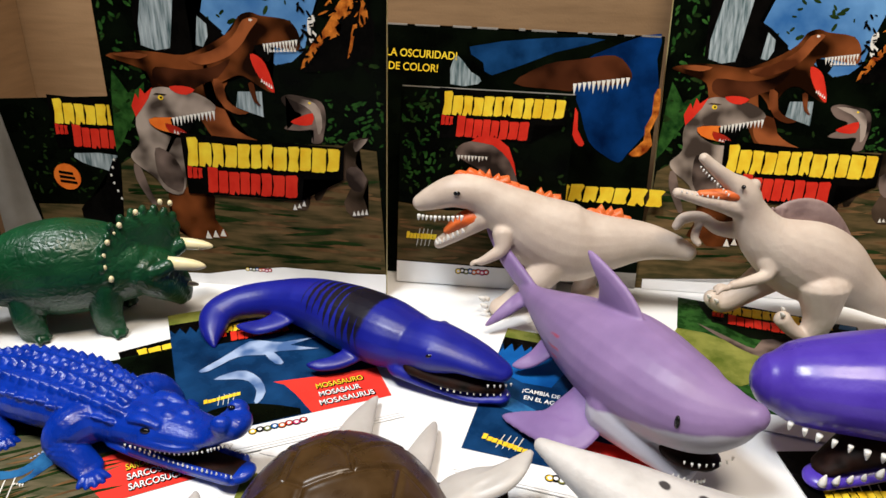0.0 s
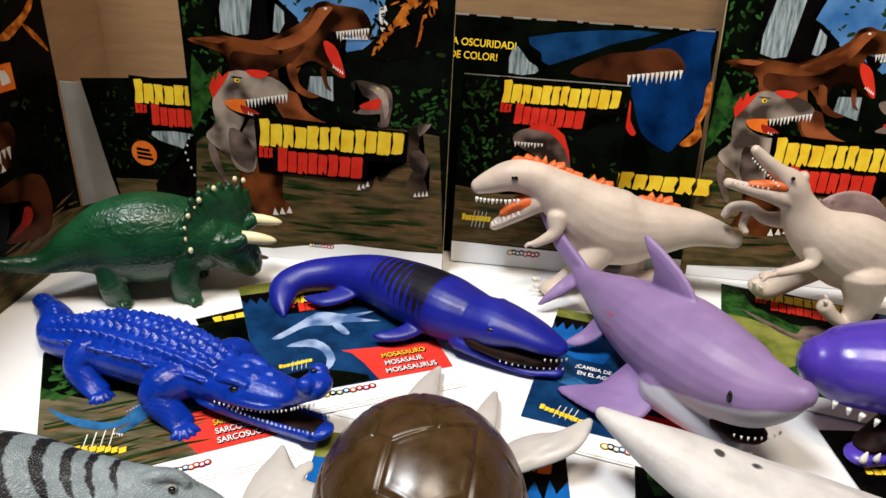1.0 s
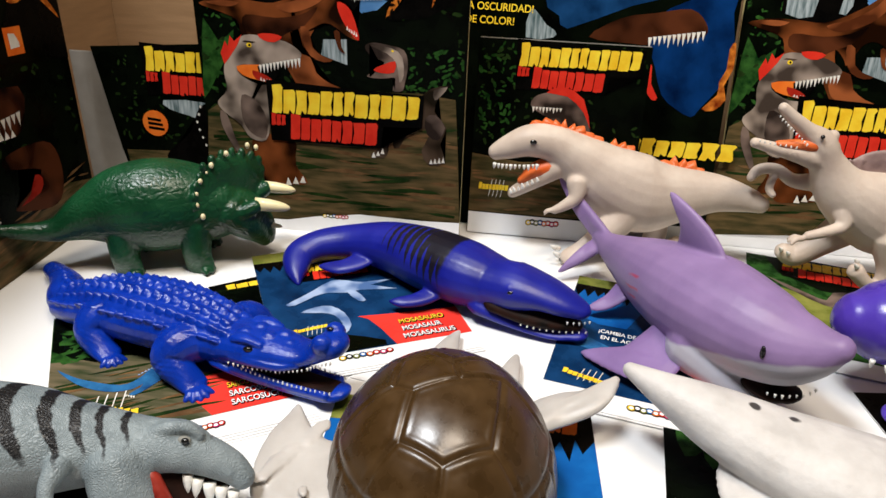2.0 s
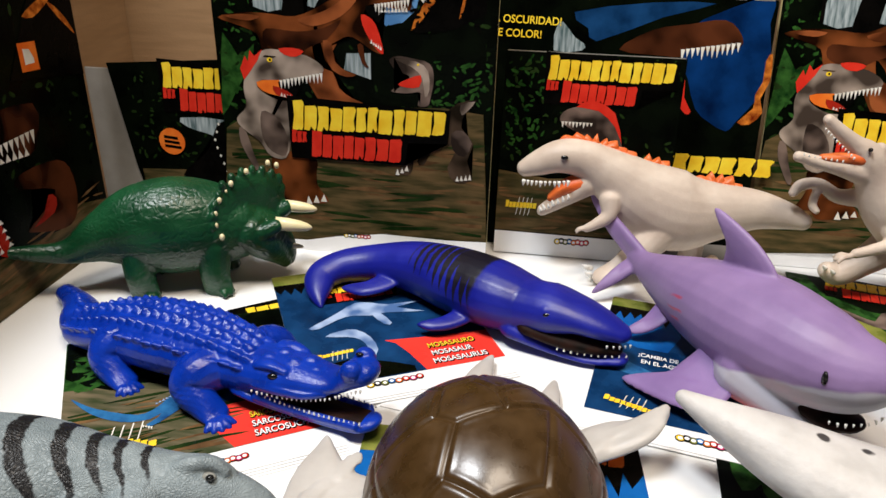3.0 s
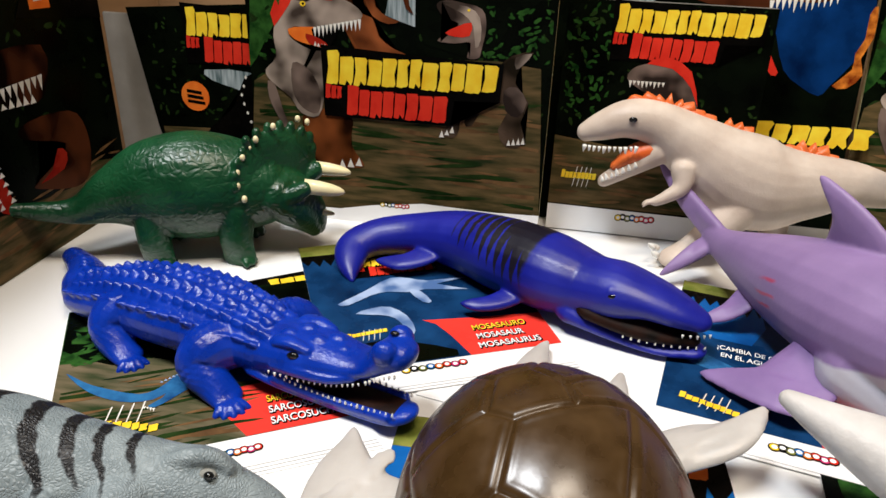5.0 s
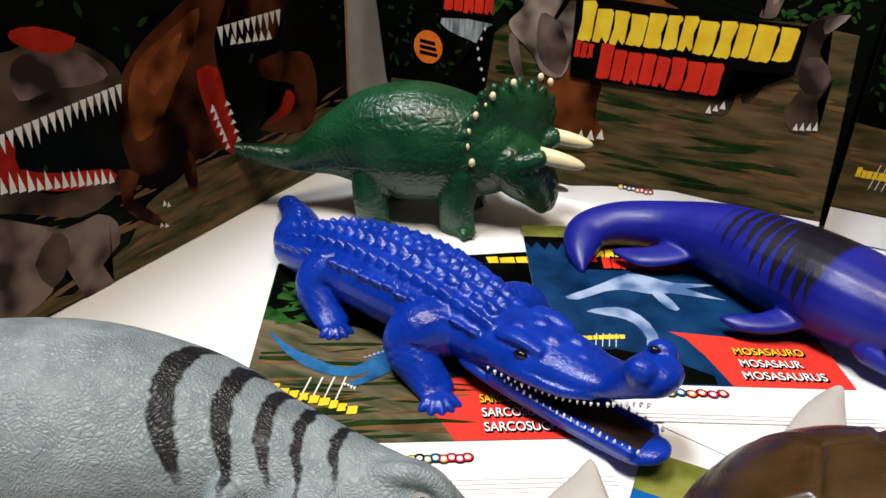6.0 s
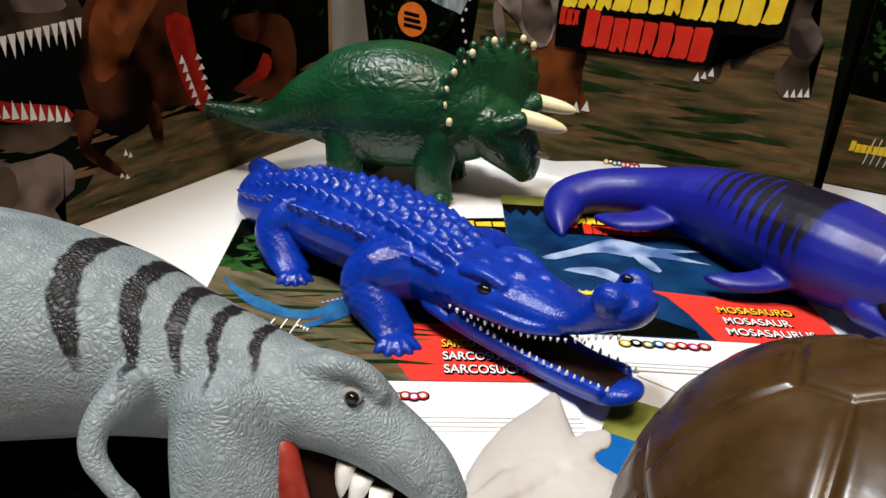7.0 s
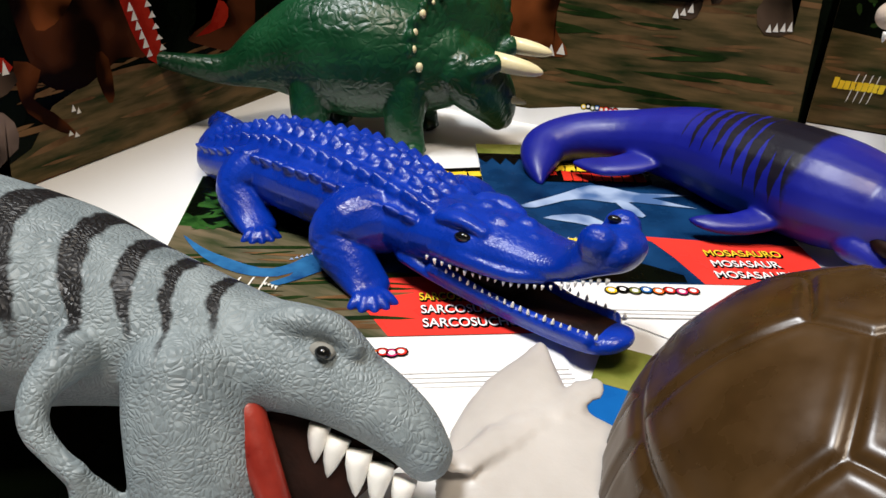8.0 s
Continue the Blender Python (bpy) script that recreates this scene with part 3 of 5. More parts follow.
def folder(x0, y0, w, h, label, slope=0.0):
    o = thing("folder", label, "folder", (x0 + w / 2, y0, 0), "standing folders")
    b = Vector(o.location)
    bm = bmesh.new()
    box(bm, x0 - b.x, x0 + w - b.x, 0.0005, 0.005, 0, h, 0.0005)
    for v in bm.verts:
        v.co.y += slope * v.co.z
    part("cover", bm, M["edge"], o, "cream board with a pale yellow cut edge", smooth=False)
    f = sheet_frame((x0 - b.x, 0.0003, 0), (1, 0, 0), (0, slope, 1))
    W, H = w * 1000, h * 1000
    jungle_cover(o, f, W, H)
    flat("white_foot", [(0, 0), (W, 0), (W, 19), (W * 0.85, 18), (W * 0.6, 19), (W * 0.42, 14), (W * 0.3, 9), (0, 8)], M["white"], o, 16, f)
    logo_marks(W * 0.45, 13.5, 20, 4, o, 17, f)
    return o


folder(-0.196, 0.574, 0.197, 0.265, "tall jungle-print folder standing upright on the table")
folder(0.2005, 0.616, 0.197, 0.265, "tall jungle-print folder leaning back behind the ivory toy", 0.25)

# large side panel along the other wall of the display
o = thing("side_panel", "dark jungle-print panel standing along the table's side", "poster panel", (-0.294, 0.40, 0))
bm = bmesh.new()
box(bm, -0.004, 0.0, -0.26, 0.165, 0, 0.30, 0.0005)
part("board", bm, M["brown"], o, "dark red cut edge", smooth=False)
f = (Vector((0.0003, -0.40, 0)), Vector((0, 1, 0)), Vector((0, 0, 1)))
flat("backdrop", [(141, 0.8), (564, 0.8), (564, 299), (141, 299)], M["jungle"], o, 1, f)
flat("ground_patch", [(294, 5), (307, 2), (360, 1), (514, -0), (627, -1), (627, 18), (530, 43), (506, 33), (460, 37), (418, 39), (391, 31), (377, 16), (343, 5), (298, 19)], M["ground"], o, 2, f)
scatter("printed_litter", (300, 6, 560, 50), 40, 3.0, M["bark"], o, 2.4, f, 31, 5.0, 0.2)
scatter("printed_foliage", (150, 60, 560, 295), 200, 3.5, M["moss"], o, 1.4, f, 32)
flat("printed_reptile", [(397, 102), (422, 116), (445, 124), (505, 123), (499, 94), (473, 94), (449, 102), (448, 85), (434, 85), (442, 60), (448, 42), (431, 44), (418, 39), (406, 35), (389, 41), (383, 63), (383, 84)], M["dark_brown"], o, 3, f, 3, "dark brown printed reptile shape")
flat("printed_light", [(398, 98), (421, 109), (440, 116), (433, 99), (419, 83), (405, 67), (391, 63), (390, 82)], M["brown"], o, 4, f, 3)
flat("printed_light", [(402, 95), (420, 104), (427, 106), (417, 92), (405, 81)], M["rust"], o, 4.5, f, 3)
flat("printed_mouth", [(433, 87), (448, 85), (451, 67), (457, 44), (452, 37), (443, 46), (436, 67)], M["red_deep"], o, 5, f, 2)
teeth_print(o, [(440, 66), (449, 39), 6], 4.5, -1, M["ivory"], 6, f)
teeth_print(o, [(451, 67), (458, 40), 5], 3, -1, M["ivory"], 6, f)
teeth_print(o, [(450, 105), (501, 107), 10], 9, 1, M["ivory"], 6, f)
teeth_print(o, [(458, 95), (492, 92), 6], 5, -1, M["ivory"], 6, f)
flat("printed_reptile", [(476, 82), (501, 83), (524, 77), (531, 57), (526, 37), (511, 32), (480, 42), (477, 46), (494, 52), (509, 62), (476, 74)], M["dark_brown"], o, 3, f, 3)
flat("printed_mouth", [(501, 61), (508, 56), (503, 47), (481, 45), (493, 50)], M["red_deep"], o, 4, f, 2)
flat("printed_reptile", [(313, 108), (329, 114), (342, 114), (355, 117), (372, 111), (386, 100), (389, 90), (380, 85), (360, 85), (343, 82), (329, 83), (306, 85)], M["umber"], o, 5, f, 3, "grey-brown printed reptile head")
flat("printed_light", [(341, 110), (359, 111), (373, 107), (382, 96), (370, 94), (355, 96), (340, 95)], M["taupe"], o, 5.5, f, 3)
flat("printed_crest", [(343, 121), (354, 121), (370, 114), (363, 109), (351, 112), (343, 117)], M["red_deep"], o, 6, f, 2)
teeth_print(o, [(316, 83), (388, 91), 19], 10, 1, M["ivory"], 7, f)
flat("printed_mouth", [(306, 85), (329, 83), (334, 78), (333, 69), (351, 61), (374, 55), (374, 48), (347, 54), (324, 65), (302, 71)], M["red_deep"], o, 5, f, 2)
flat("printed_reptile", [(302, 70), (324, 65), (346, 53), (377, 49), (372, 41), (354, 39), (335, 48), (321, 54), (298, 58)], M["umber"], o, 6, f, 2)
teeth_print(o, [(319, 63), (375, 48), 15], 8, -1, M["ivory"], 8, f)
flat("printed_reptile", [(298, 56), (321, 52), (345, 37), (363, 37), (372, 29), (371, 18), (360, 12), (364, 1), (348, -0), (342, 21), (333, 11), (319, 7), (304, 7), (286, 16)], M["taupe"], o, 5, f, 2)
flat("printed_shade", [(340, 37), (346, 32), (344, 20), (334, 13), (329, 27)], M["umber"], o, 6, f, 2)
flat("printed_arm", [(378, 53), (389, 47), (383, 36), (391, 28), (400, 16), (392, 19), (379, 31), (377, 41)], M["brown"], o, 4, f, 2)
flat("printed_arm", [(418, 49), (424, 45), (424, 28), (420, 25), (416, 37)], M["brown"], o, 4, f, 2)
teeth_print(o, [(399, 27), (404, 24), 2], 3, -1, M["ivory"], 8, f, "printed_claw_row")
teeth_print(o, [(395, 17), (401, 14), 2], 3, -1, M["ivory"], 8, f, "printed_claw_row")
strip_marks("title", 340, 215, 70, 14, 7, M["red"], o, 9, f, seed=11)
flat("badge", [(502, 143), (519, 142), (519, 160), (502, 161)], M["orange"], o, 6, f)
flat("badge_mark", [(506, 147), (515, 147), (515, 150), (512, 156), (506, 157)], M["ivory"], o, 7, f)
flat("volcano", [(490, 140), (564, 130), (564, 200), (540, 205), (515, 180)], M["black"], o, 5, f)
flat("lava", [(512, 176), (524, 182), (540, 188), (556, 200), (552, 190), (536, 180), (522, 174)], M["lava"], o, 5.5, f, 2)
flat("lava", [(538, 182), (546, 172), (556, 163), (562, 158), (556, 168), (546, 178)], M["lava"], o, 5.5, f, 2)

# large sachet and the small one in front of it
o = thing("large_sachet", "large glossy dark blue printed sachet with a crimped top", "sachet", (0.09, 0.614, 0))
lean = Vector((0, 0.2, 1)).normalized()
f = (Vector((-0.105, 0.0, 0)), Vector((1, 0, 0)), lean)
bm = bmesh.new()
nx, nz_ = 26, 24
grid = []
for k in range(nz_ + 1):
    row = []
    for i in range(nx + 1):
        u, v = 0.210 * i / nx, 0.194 * k / nz_
        row.append(bm.verts.new(f[0] + f[1] * u + f[2] * v + Vector((0, 0.0012, 0))))
    grid.append(row)
for k in range(nz_):
    for i in range(nx):
        bm.faces.new((grid[k][i], grid[k][i + 1], grid[k + 1][i + 1], grid[k + 1][i]))
bmesh.ops.solidify(bm, geom=bm.faces[:], thickness=0.001)
part("pouch", bm, M["jungle"], o)
flat("backdrop", [(0, 0.5), (210, 0.5), (210, 193), (0, 193)], M["jungle"], o, 1, f)
flat("blue_patch", [(145, 167), (179, 188), (207, 196), (206, 178), (212, 141), (205, 125), (192, 107), (186, 100), (173, 106), (162, 115), (154, 136)], M["blue_deep"], o, 2, f, 2)
flat("blue_patch", [(67, 180), (123, 189), (167, 190), (131, 179), (85, 160), (78, 169)], M["deep"], o, 2, f, 2)
flat("waterfall", [(56, 173), (63, 169), (69, 162), (76, 158), (75, 153), (54, 152)], M["fall"], o, 3, f, 2)
flat("printed_reptile", [(102, 155), (125, 170), (150, 175), (175, 179), (187, 170), (188, 161), (172, 157), (152, 158), (147, 152), (134, 152)], M["dark_brown"], o, 3, f, 3)
teeth_print(o, [(146, 157), (188, 164), 12], 8, 1, M["ivory"], 5, f)
flat("printed_mouth", [(148, 139), (152, 136), (153, 123), (159, 113), (155, 111), (149, 120)], M["red"], o, 4, f, 2)
flat("lava", [(207, 152), (211, 157), (212, 138), (207, 125), (210, 115), (202, 106), (193, 107), (203, 118), (203, 128), (207, 137)], M["lava"], o, 4, f, 2)
strip_marks("title", 112, 68, 112, 13, 9, M["yellow"], o, 6, f, seed=12)
strip_marks("subtitle", 123, 58, 22, 8, 5, M["red"], o, 6, f, seed=13)
lettering("A LA OSCURIDAD!", 8, -3, 171, M["yellow"], o, 6, f, -1.0, 61, 0.08)
lettering("N DE COLOR!", 8, -2, 161, M["yellow"], o, 6, f, -1.0, 46, 0.08)
# crimped foil top, its highlights modelled as slivers of uneven length
bm = bmesh.new()
rnd = random.Random(77)
x = -0.104
while x < 0.100:
    l = rnd.uniform(0.004, 0.022)
    box(bm, x, min(x + l, 0.1045), 0.0375, 0.0385, 0.1895, 0.1903 + rnd.uniform(0.0, 0.0009))
    x += l + rnd.uniform(0.002, 0.018)
part("crimped_edge_glints", bm, M["grey_paper"], o, "crimped foil edge built as broken silvery glints", smooth=False)
flat("white_foot", [(112, 0.6), (210, 0.6), (210, 13), (112, 13)], M["grey_paper"], o, 3, f)


def small_sachet(o, f, w, h, title_at, scale):
    flat("backdrop", [(0, 0), (w, 0), (w, h), (0, h)], M["jungle"], o, 1, f)
    scatter("printed_foliage", (1, h * 0.5, w * 0.25, h - 1), 70, 2.6, M["leaf"], o, 2.1, f, 43)
    flat("ground_patch", [(0, h * 0.12), (w, h * 0.12), (w, h * 0.40), (w * 0.6, h * 0.42), (w * 0.3, h * 0.40), (0, h * 0.43)], M["ground"], o, 2, f)
    scatter("printed_foliage", (1, h * 0.42, w - 1, h - 1), 120, 2.4, M["moss"], o, 2.2, f, 41)
    scatter("printed_litter", (1, h * 0.13, w - 1, h * 0.40), 30, 2.2, M["bark"], o, 2.8, f, 42, 4.5, 0.15)
    title_marks(*title_at, scale, o, 5, f)


o = thing("small_sachet", "small jungle-print sachet leaning on the larger one", "sachet", (0.066, 0.598, 0), "small sachets")
lean = Vector((0, 0.1, 1)).normalized()
f = (Vector((-0.0605, 0, 0.0005)), Vector((1, 0, 0)), lean)
bm = bmesh.new()
box(bm, -0.0605, 0.0655, 0.0004, 0.003, 0.0005, 0.153, 0.0008)
for v in bm.verts:
    v.co.y += 0.1 * v.co.z
part("pouch", bm, M["grey_paper"], o, smooth=False)
small_sachet(o, f, 126, 153, (31, 134), 88)
flat("printed_reptile", [(42, 106), (47, 114), (63, 117), (76, 113), (84, 100), (89, 84), (76, 80), (65, 92), (52, 99)], M["taupe"], o, 8, f, 3)
flat("printed_crest", [(53, 116), (65, 121), (81, 113), (88, 91), (82, 103), (69, 114)], M["red"], o, 9, f, 2)
flat("lava", [(93, 124), (99, 130), (113, 137), (110, 130), (103, 124), (99, 119)], M["lava"], o, 4, f, 2)
teeth_print(o, [(43, 105), (66, 105), 9], 4, 1, M["ivory"], 9, f)
flat("white_foot", [(0, 0.3), (126, 0.3), (126, 17), (0, 18)], M["white"], o, 8, f)
claw_logo(7, 36, 26, 7, o, 9, f)
logo_marks(47, 10, 25, 5.5, o, 9, f)

o = thing("small_sachet", "small jungle-print sachet with an orange sticker and curled pale edge", "sachet", (-0.245, 0.585, 0), "small sachets")
f = (Vector((-0.045, 0, 0.001)), Vector((1, 0, 0)), Vector((0, 0, 1)))
bm = bmesh.new()
box(bm, -0.062, 0.062, 0.0006, 0.0022, 0.0, 0.130, 0.0006)
part("pouch", bm, M["grey_paper"], o, "pale grey foil pouch", smooth=False)
flat("backdrop", [(2, 133), (107, 141), (107, 0), (26, 0), (14, 54)], M["jungle"], o, 1, f)
scatter("printed_foliage", (16, 60, 104, 128), 90, 2.4, M["moss"], o, 2, f, 44)
flat("ground_patch", [(18, 52), (60, 54), (107, 52), (107, 30), (20, 30)], M["ground"], o, 2, f)
title_marks(45, 117, 96, o, 4, f)
flat("waterfall", [(55, 95), (92, 95), (92, 80), (75, 84), (60, 88)], M["fall"], o, 3, f, 2)
flat("printed_reptile", [(52, 50), (62, 60), (75, 72), (84, 92), (98, 96), (107, 95), (107, 40), (60, 38)], M["black"], o, 5, f, 2)
for k in range(7):
    flat("printed_stud", [(80.5 + 2 * abs(k - 2.2) + a, 92 - k * 6.2 + b) for a, b in ((-1.1, 0), (0, -1.4), (1.1, 0), (0, 1.4))], M["ivory"], o, 6, f)
flat("sticker", [(46 + 10.5 * math.cos(a * math.pi / 10), 76 + 10.5 * math.sin(a * math.pi / 10)) for a in range(20)], M["orange"], o, 7, f)
for k in range(3):
    flat("sticker_mark", [(40, 78.5 - 3.6 * k), (51 + k, 77.5 - 3.6 * k), (51 + k, 79.7 - 3.6 * k), (40, 80.7 - 3.6 * k)], M["black"], o, 8, f)


# ---- cards on the table ----
def card(name, label, corner, angle, w, h, z, pages=0):
    """A printed card lying flat; corner is its lower left in mm, angle in degrees. Returns it with its print frame."""
    a = radians(angle)
    o = thing(name, label, "card", (corner[0] / 1000, corner[1] / 1000, 0), "printed cards")
    ex, ey = Vector((math.cos(a), math.sin(a), 0)), Vector((-math.sin(a), math.cos(a), 0))
    for p in range(pages + 1):
        bm = bmesh.new()
        box(bm, 0.0006 * p * 1.5, w / 1000 + 0.0006 * p, -0.0015 * p, h / 1000 - 0.001 * p, z / 1000 - 0.0005 * p, z / 1000 - 0.0005 * p + 0.0003)
        bmesh.ops.rotate(bm, verts=bm.verts, cent=(0, 0, 0), matrix=Matrix.Rotation(a, 3, "Z"))
        part("sheet" if p == 0 else "page", bm, M["paper"], o, smooth=False)
    return o, (Vector((0, 0, z / 1000 + 0.00032)), ex, ey)


def rect(x0, y0, x1, y1):
    return [(x0, y0), (x1, y0), (x1, y1), (x0, y1)]


def grass_edge(x0, x1, y, depth, n, seed):
    """A hanging ragged edge of roots."""
    rnd = random.Random(seed)
    top = [(x0, y + 6), (x1, y + 6)]
    low = []
    for i in range(n * 2 + 1):
        low.append((x1 - (x1 - x0) * i / (n * 2), y - (rnd.uniform(0.4, 1.0) * depth if i % 2 else 0)))
    return top + low


# white sheet below the sea-reptile card
o, f = card("paper_sheet", "plain white paper sheet lying under a printed card", (-40, 392), -9.5, 112, 150, 0.4)

# sea-reptile card
o, f = card("sea_reptile_card", "deep blue card naming a mosasaur beside the indigo toy", (-76, 379), 27, 121, 156, 2.2, 2)
flat("art", rect(0, 17, 121, 156), M["deep"], o, 1, f)
flat("bank", rect(0, 141, 121, 156), M["lime"], o, 2, f)
flat("root_fringe", grass_edge(0, 121, 136, 9, 18, 2), M["black"], o, 3, f)
flat("beam", [(6, 20), (66, 18), (56, 30), (30, 40), (8, 34)], M["jungle"], o, 1.5, f, 2)
title_marks(30, 120, 66, o, 4, f)
flag = flat("flag", [(56, 54), (62, 49), (67, 36), (72, 17), (121, 17), (121, 48), (90, 50)], M["flag"], o, 2, f)
for k, (wd, mt) in enumerate((("MOSASAURO", "yellow"), ("MOSASAUR", "white"), ("MOSASAURUS", "white"))):
    lettering(wd, 6.8, 79.7 - 1.5 * (k == 2), 37.6 - 8.2 * k, M["black"], flag, 2.6, f, 0, (30.6, 26.6, 34.6)[k], 0.45)
    lettering(wd, 6.8, 79.5 - 1.5 * (k == 2), 38.2 - 8.2 * k, M[mt], flag, 3.5, f, 0, (30, 26, 34)[k], 0.06)
flat("printed_swimmer", [(14, 80), (26, 88), (36, 95), (49, 104), (60, 101), (70, 96), (95, 95), (74, 91), (91, 81), (66, 86), (55, 85), (44, 88), (34, 86), (20, 78)], M["pale_blue"], o, 4, f, 2, "pale blue printed sea reptile shape")
flat("printed_flipper", [(56, 86), (62, 86), (66, 72), (61, 72)], M["pale_blue"], o, 5, f, 2)
flat("printed_tail", [(22, 68), (32, 72), (42, 71), (49, 60), (50, 45), (44, 36), (42, 38), (45, 48), (42, 59), (35, 64)], M["pale_blue"], o, 4, f, 2)
claw_logo(14, 44, 24, 5, o, 4, f, 0.1)
logo_marks(35, 9, 33, 5.4, o, 4, f)

# crocodile card
o, f = card("crocodile_card", "green card naming a sarcosuchus under the blue crocodile toy", (-161, 290), 31, 131, 146, 1.6, 3)
flat("art", rect(0, 18, 131, 146), M["leaf"], o, 1, f)
flat("ground_patch", [(0, 18), (131, 18), (131, 70), (70, 84), (0, 96)], M["ground_flat"], o, 2, f)
flat("shade_patch", [(10, 98), (24, 88), (40, 90), (60, 80), (90, 76), (130, 68), (130, 145.5), (0.5, 145.5), (0.5, 108)], M["jungle"], o, 2.5, f)
scatter("printed_foliage", (4, 92, 60, 140), 110, 3.4, M["leaf"], o, 2.8, f, 61, 1.8, 1.2)
scatter("printed_litter", (3, 20, 90, 82), 40, 2.6, M["bark"], o, 2.7, f, 62, 6.0, 0.15)
scatter("printed_litter", (3, 20, 90, 90), 34, 2.8, M["moss"], o, 3.2, f, 63, 6.0, 0.15)
flat("printed_swimmer", [(4, 87), (12, 78), (20, 71), (36, 61), (46, 64), (55, 74), (66, 78), (100, 72), (100, 56), (66, 59), (54, 62), (42, 55), (28, 58), (14, 70)], M["mid_blue"], o, 4, f, 3, "blue printed crocodile shape")
flat("printed_leg", [(60, 66), (51, 63), (46, 55), (40, 51), (43, 49), (50, 53), (57, 58), (66, 62)], M["mid_blue"], o, 5, f, 2)
teeth_print(o, [(38, 51), (43, 48), 4], 2.2, 1, M["ivory"], 6, f, "printed_claw_row")
teeth_print(o, [(45, 66), (70, 79), 14], 1.4, -1, M["pale_blue"], 6, f, "printed_back_row")
flag = flat("flag", [(64, 52), (70, 38), (79, 18), (131, 18), (131, 56)], M["flag"], o, 3, f)
for k, (wd, mt) in enumerate((("SARCOSUCHO", "yellow"), ("SARCOSUCHUS", "white"), ("SARCOSUCHUS", "white"))):
    lettering(wd, 6.8, 90.2, 37.4 - 7.8 * k, M["black"], flag, 3.6, f, 0, (25.6, 32.6, 33.6)[k], 0.45)
    lettering(wd, 6.8, 90, 38 - 7.8 * k, M[mt], flag, 4.5, f, 0, (25, 32, 33)[k], 0.06)
claw_logo(10, 45, 38, 7, o, 5, f, -0.42)
logo_marks(62, 7, 22, 5, o, 4, f)

# card below both, of which a black corner shows
o, f = card("black_card", "black printed card half hidden under other cards", (-124, 424), 37, 62, 60, 0.9)
flat("art", rect(0, 0, 62, 60), M["black"], o, 1, f)
strip_marks("title", 10, 46, 30, 9, 4, M["yellow"], o, 2, f, seed=8)
flat("bright_corner", [(43, 44), (50, 44), (50, 58), (44, 58)], M["sky"], o, 2, f)

# card below the shark
o, f = card("shark_card", "dark blue card with pale words under the violet shark", (66, 392), -11, 107, 148, 1.4, 1)
flat("art", rect(0, 17, 107, 148), M["deep"], o, 1, f)
flat("bank", rect(0, 134, 107, 148), M["lime"], o, 2, f)
flat("light_patch", [(4, 96), (40, 88), (44, 130), (4, 128)], M["blue"], o, 2, f, 2)
flat("root_fringe", grass_edge(0, 107, 130, 14, 16, 5), M["black"], o, 3, f)
flat("flag", [(54, 46), (66, 36), (70, 17), (107, 17), (107, 46)], M["flag"], o, 2, f)
lettering("¡CAMBIA DE COLOR", 5.6, 23, 78, M["white"], o, 4, f, -1, 40, 0.06)
lettering("EN EL AGUA CON", 5.6, 25, 71, M["white"], o, 4, f, -1, 37, 0.06)
claw_logo(9, 27, 30, 6, o, 4, f, -0.2)
flat("beam", [(10, 60), (60, 46), (62, 50), (14, 72)], M["mid_blue"], o, 2, f)
logo_marks(49, 6, 26, 6, o, 4, f)

# card below the turtle
o, f = card("turtle_card", "blue card with black roots under the brown turtle", (-35, 226), 3, 138, 150, 0.9)
flat("art", rect(0, 0, 138, 150), M["blue"], o, 1, f)
flat("bank", rect(0, 130, 138, 150), M["lime"], o, 2, f)
flat("root_fringe", [(60, 150), (138, 150), (138, 128), (131, 118), (128, 128), (124, 112), (120, 126), (115, 116), (110, 128), (60, 130)], M["black"], o, 3, f)
strip_marks("title", 30, 132, 100, 12, 12, M["orange"], o, 4, f, seed=9)

# card below the pale spotted toy
o, f = card("jungle_card", "dark green jungle-print card under the pale spotted toy", (118, 236), -6, 107, 147, 0.8)
flat("art", rect(0, 0, 107, 147), M["jungle"], o, 1, f)
for k in range(6):
    flat("leaves", [(6 + 13 * k, 146 - 10 * (k % 3)), (18 + 13 * k, 146), (20 + 13 * k, 132), (10 + 13 * k, 124 - 6 * (k % 2))], M["leaf"], o, 2, f, 2)

# card below the ivory toy
o, f = card("sail_reptile_card", "green card with a sail-backed shape by the ivory toy", (196, 458), -12, 128, 148, 1.0)
flat("art", rect(0, 17, 128, 148), M["leaf"], o, 1, f)
flat("shade_patch", [(14, 147), (127, 147), (127, 100), (50, 104), (22, 122)], M["jungle"], o, 2, f)
flat("meadow", [(0, 100), (40, 92), (60, 70), (40, 40), (0, 60)], M["lime"], o, 3, f, 2)
flat("printed_swimmer", [(14, 112), (40, 96), (52, 90), (58, 104), (74, 108), (88, 96), (90, 84), (60, 80), (40, 88)], M["taupe"], o, 4, f, 2)
title_marks(26, 133, 84, o, 5, f)
flat("bright_corner", [(114, 140), (126, 140), (127, 147), (116, 147)], M["sky"], o, 4, f)

# card below the purple whale
o, f = card("whale_card", "black card with a yellow word mark under the purple toy", (262, 318), 8, 107, 112, 0.9)
flat("art", rect(0, 0, 107, 112), M["black"], o, 1, f)
claw_logo(10, 74, 44, 8, o, 4, f)

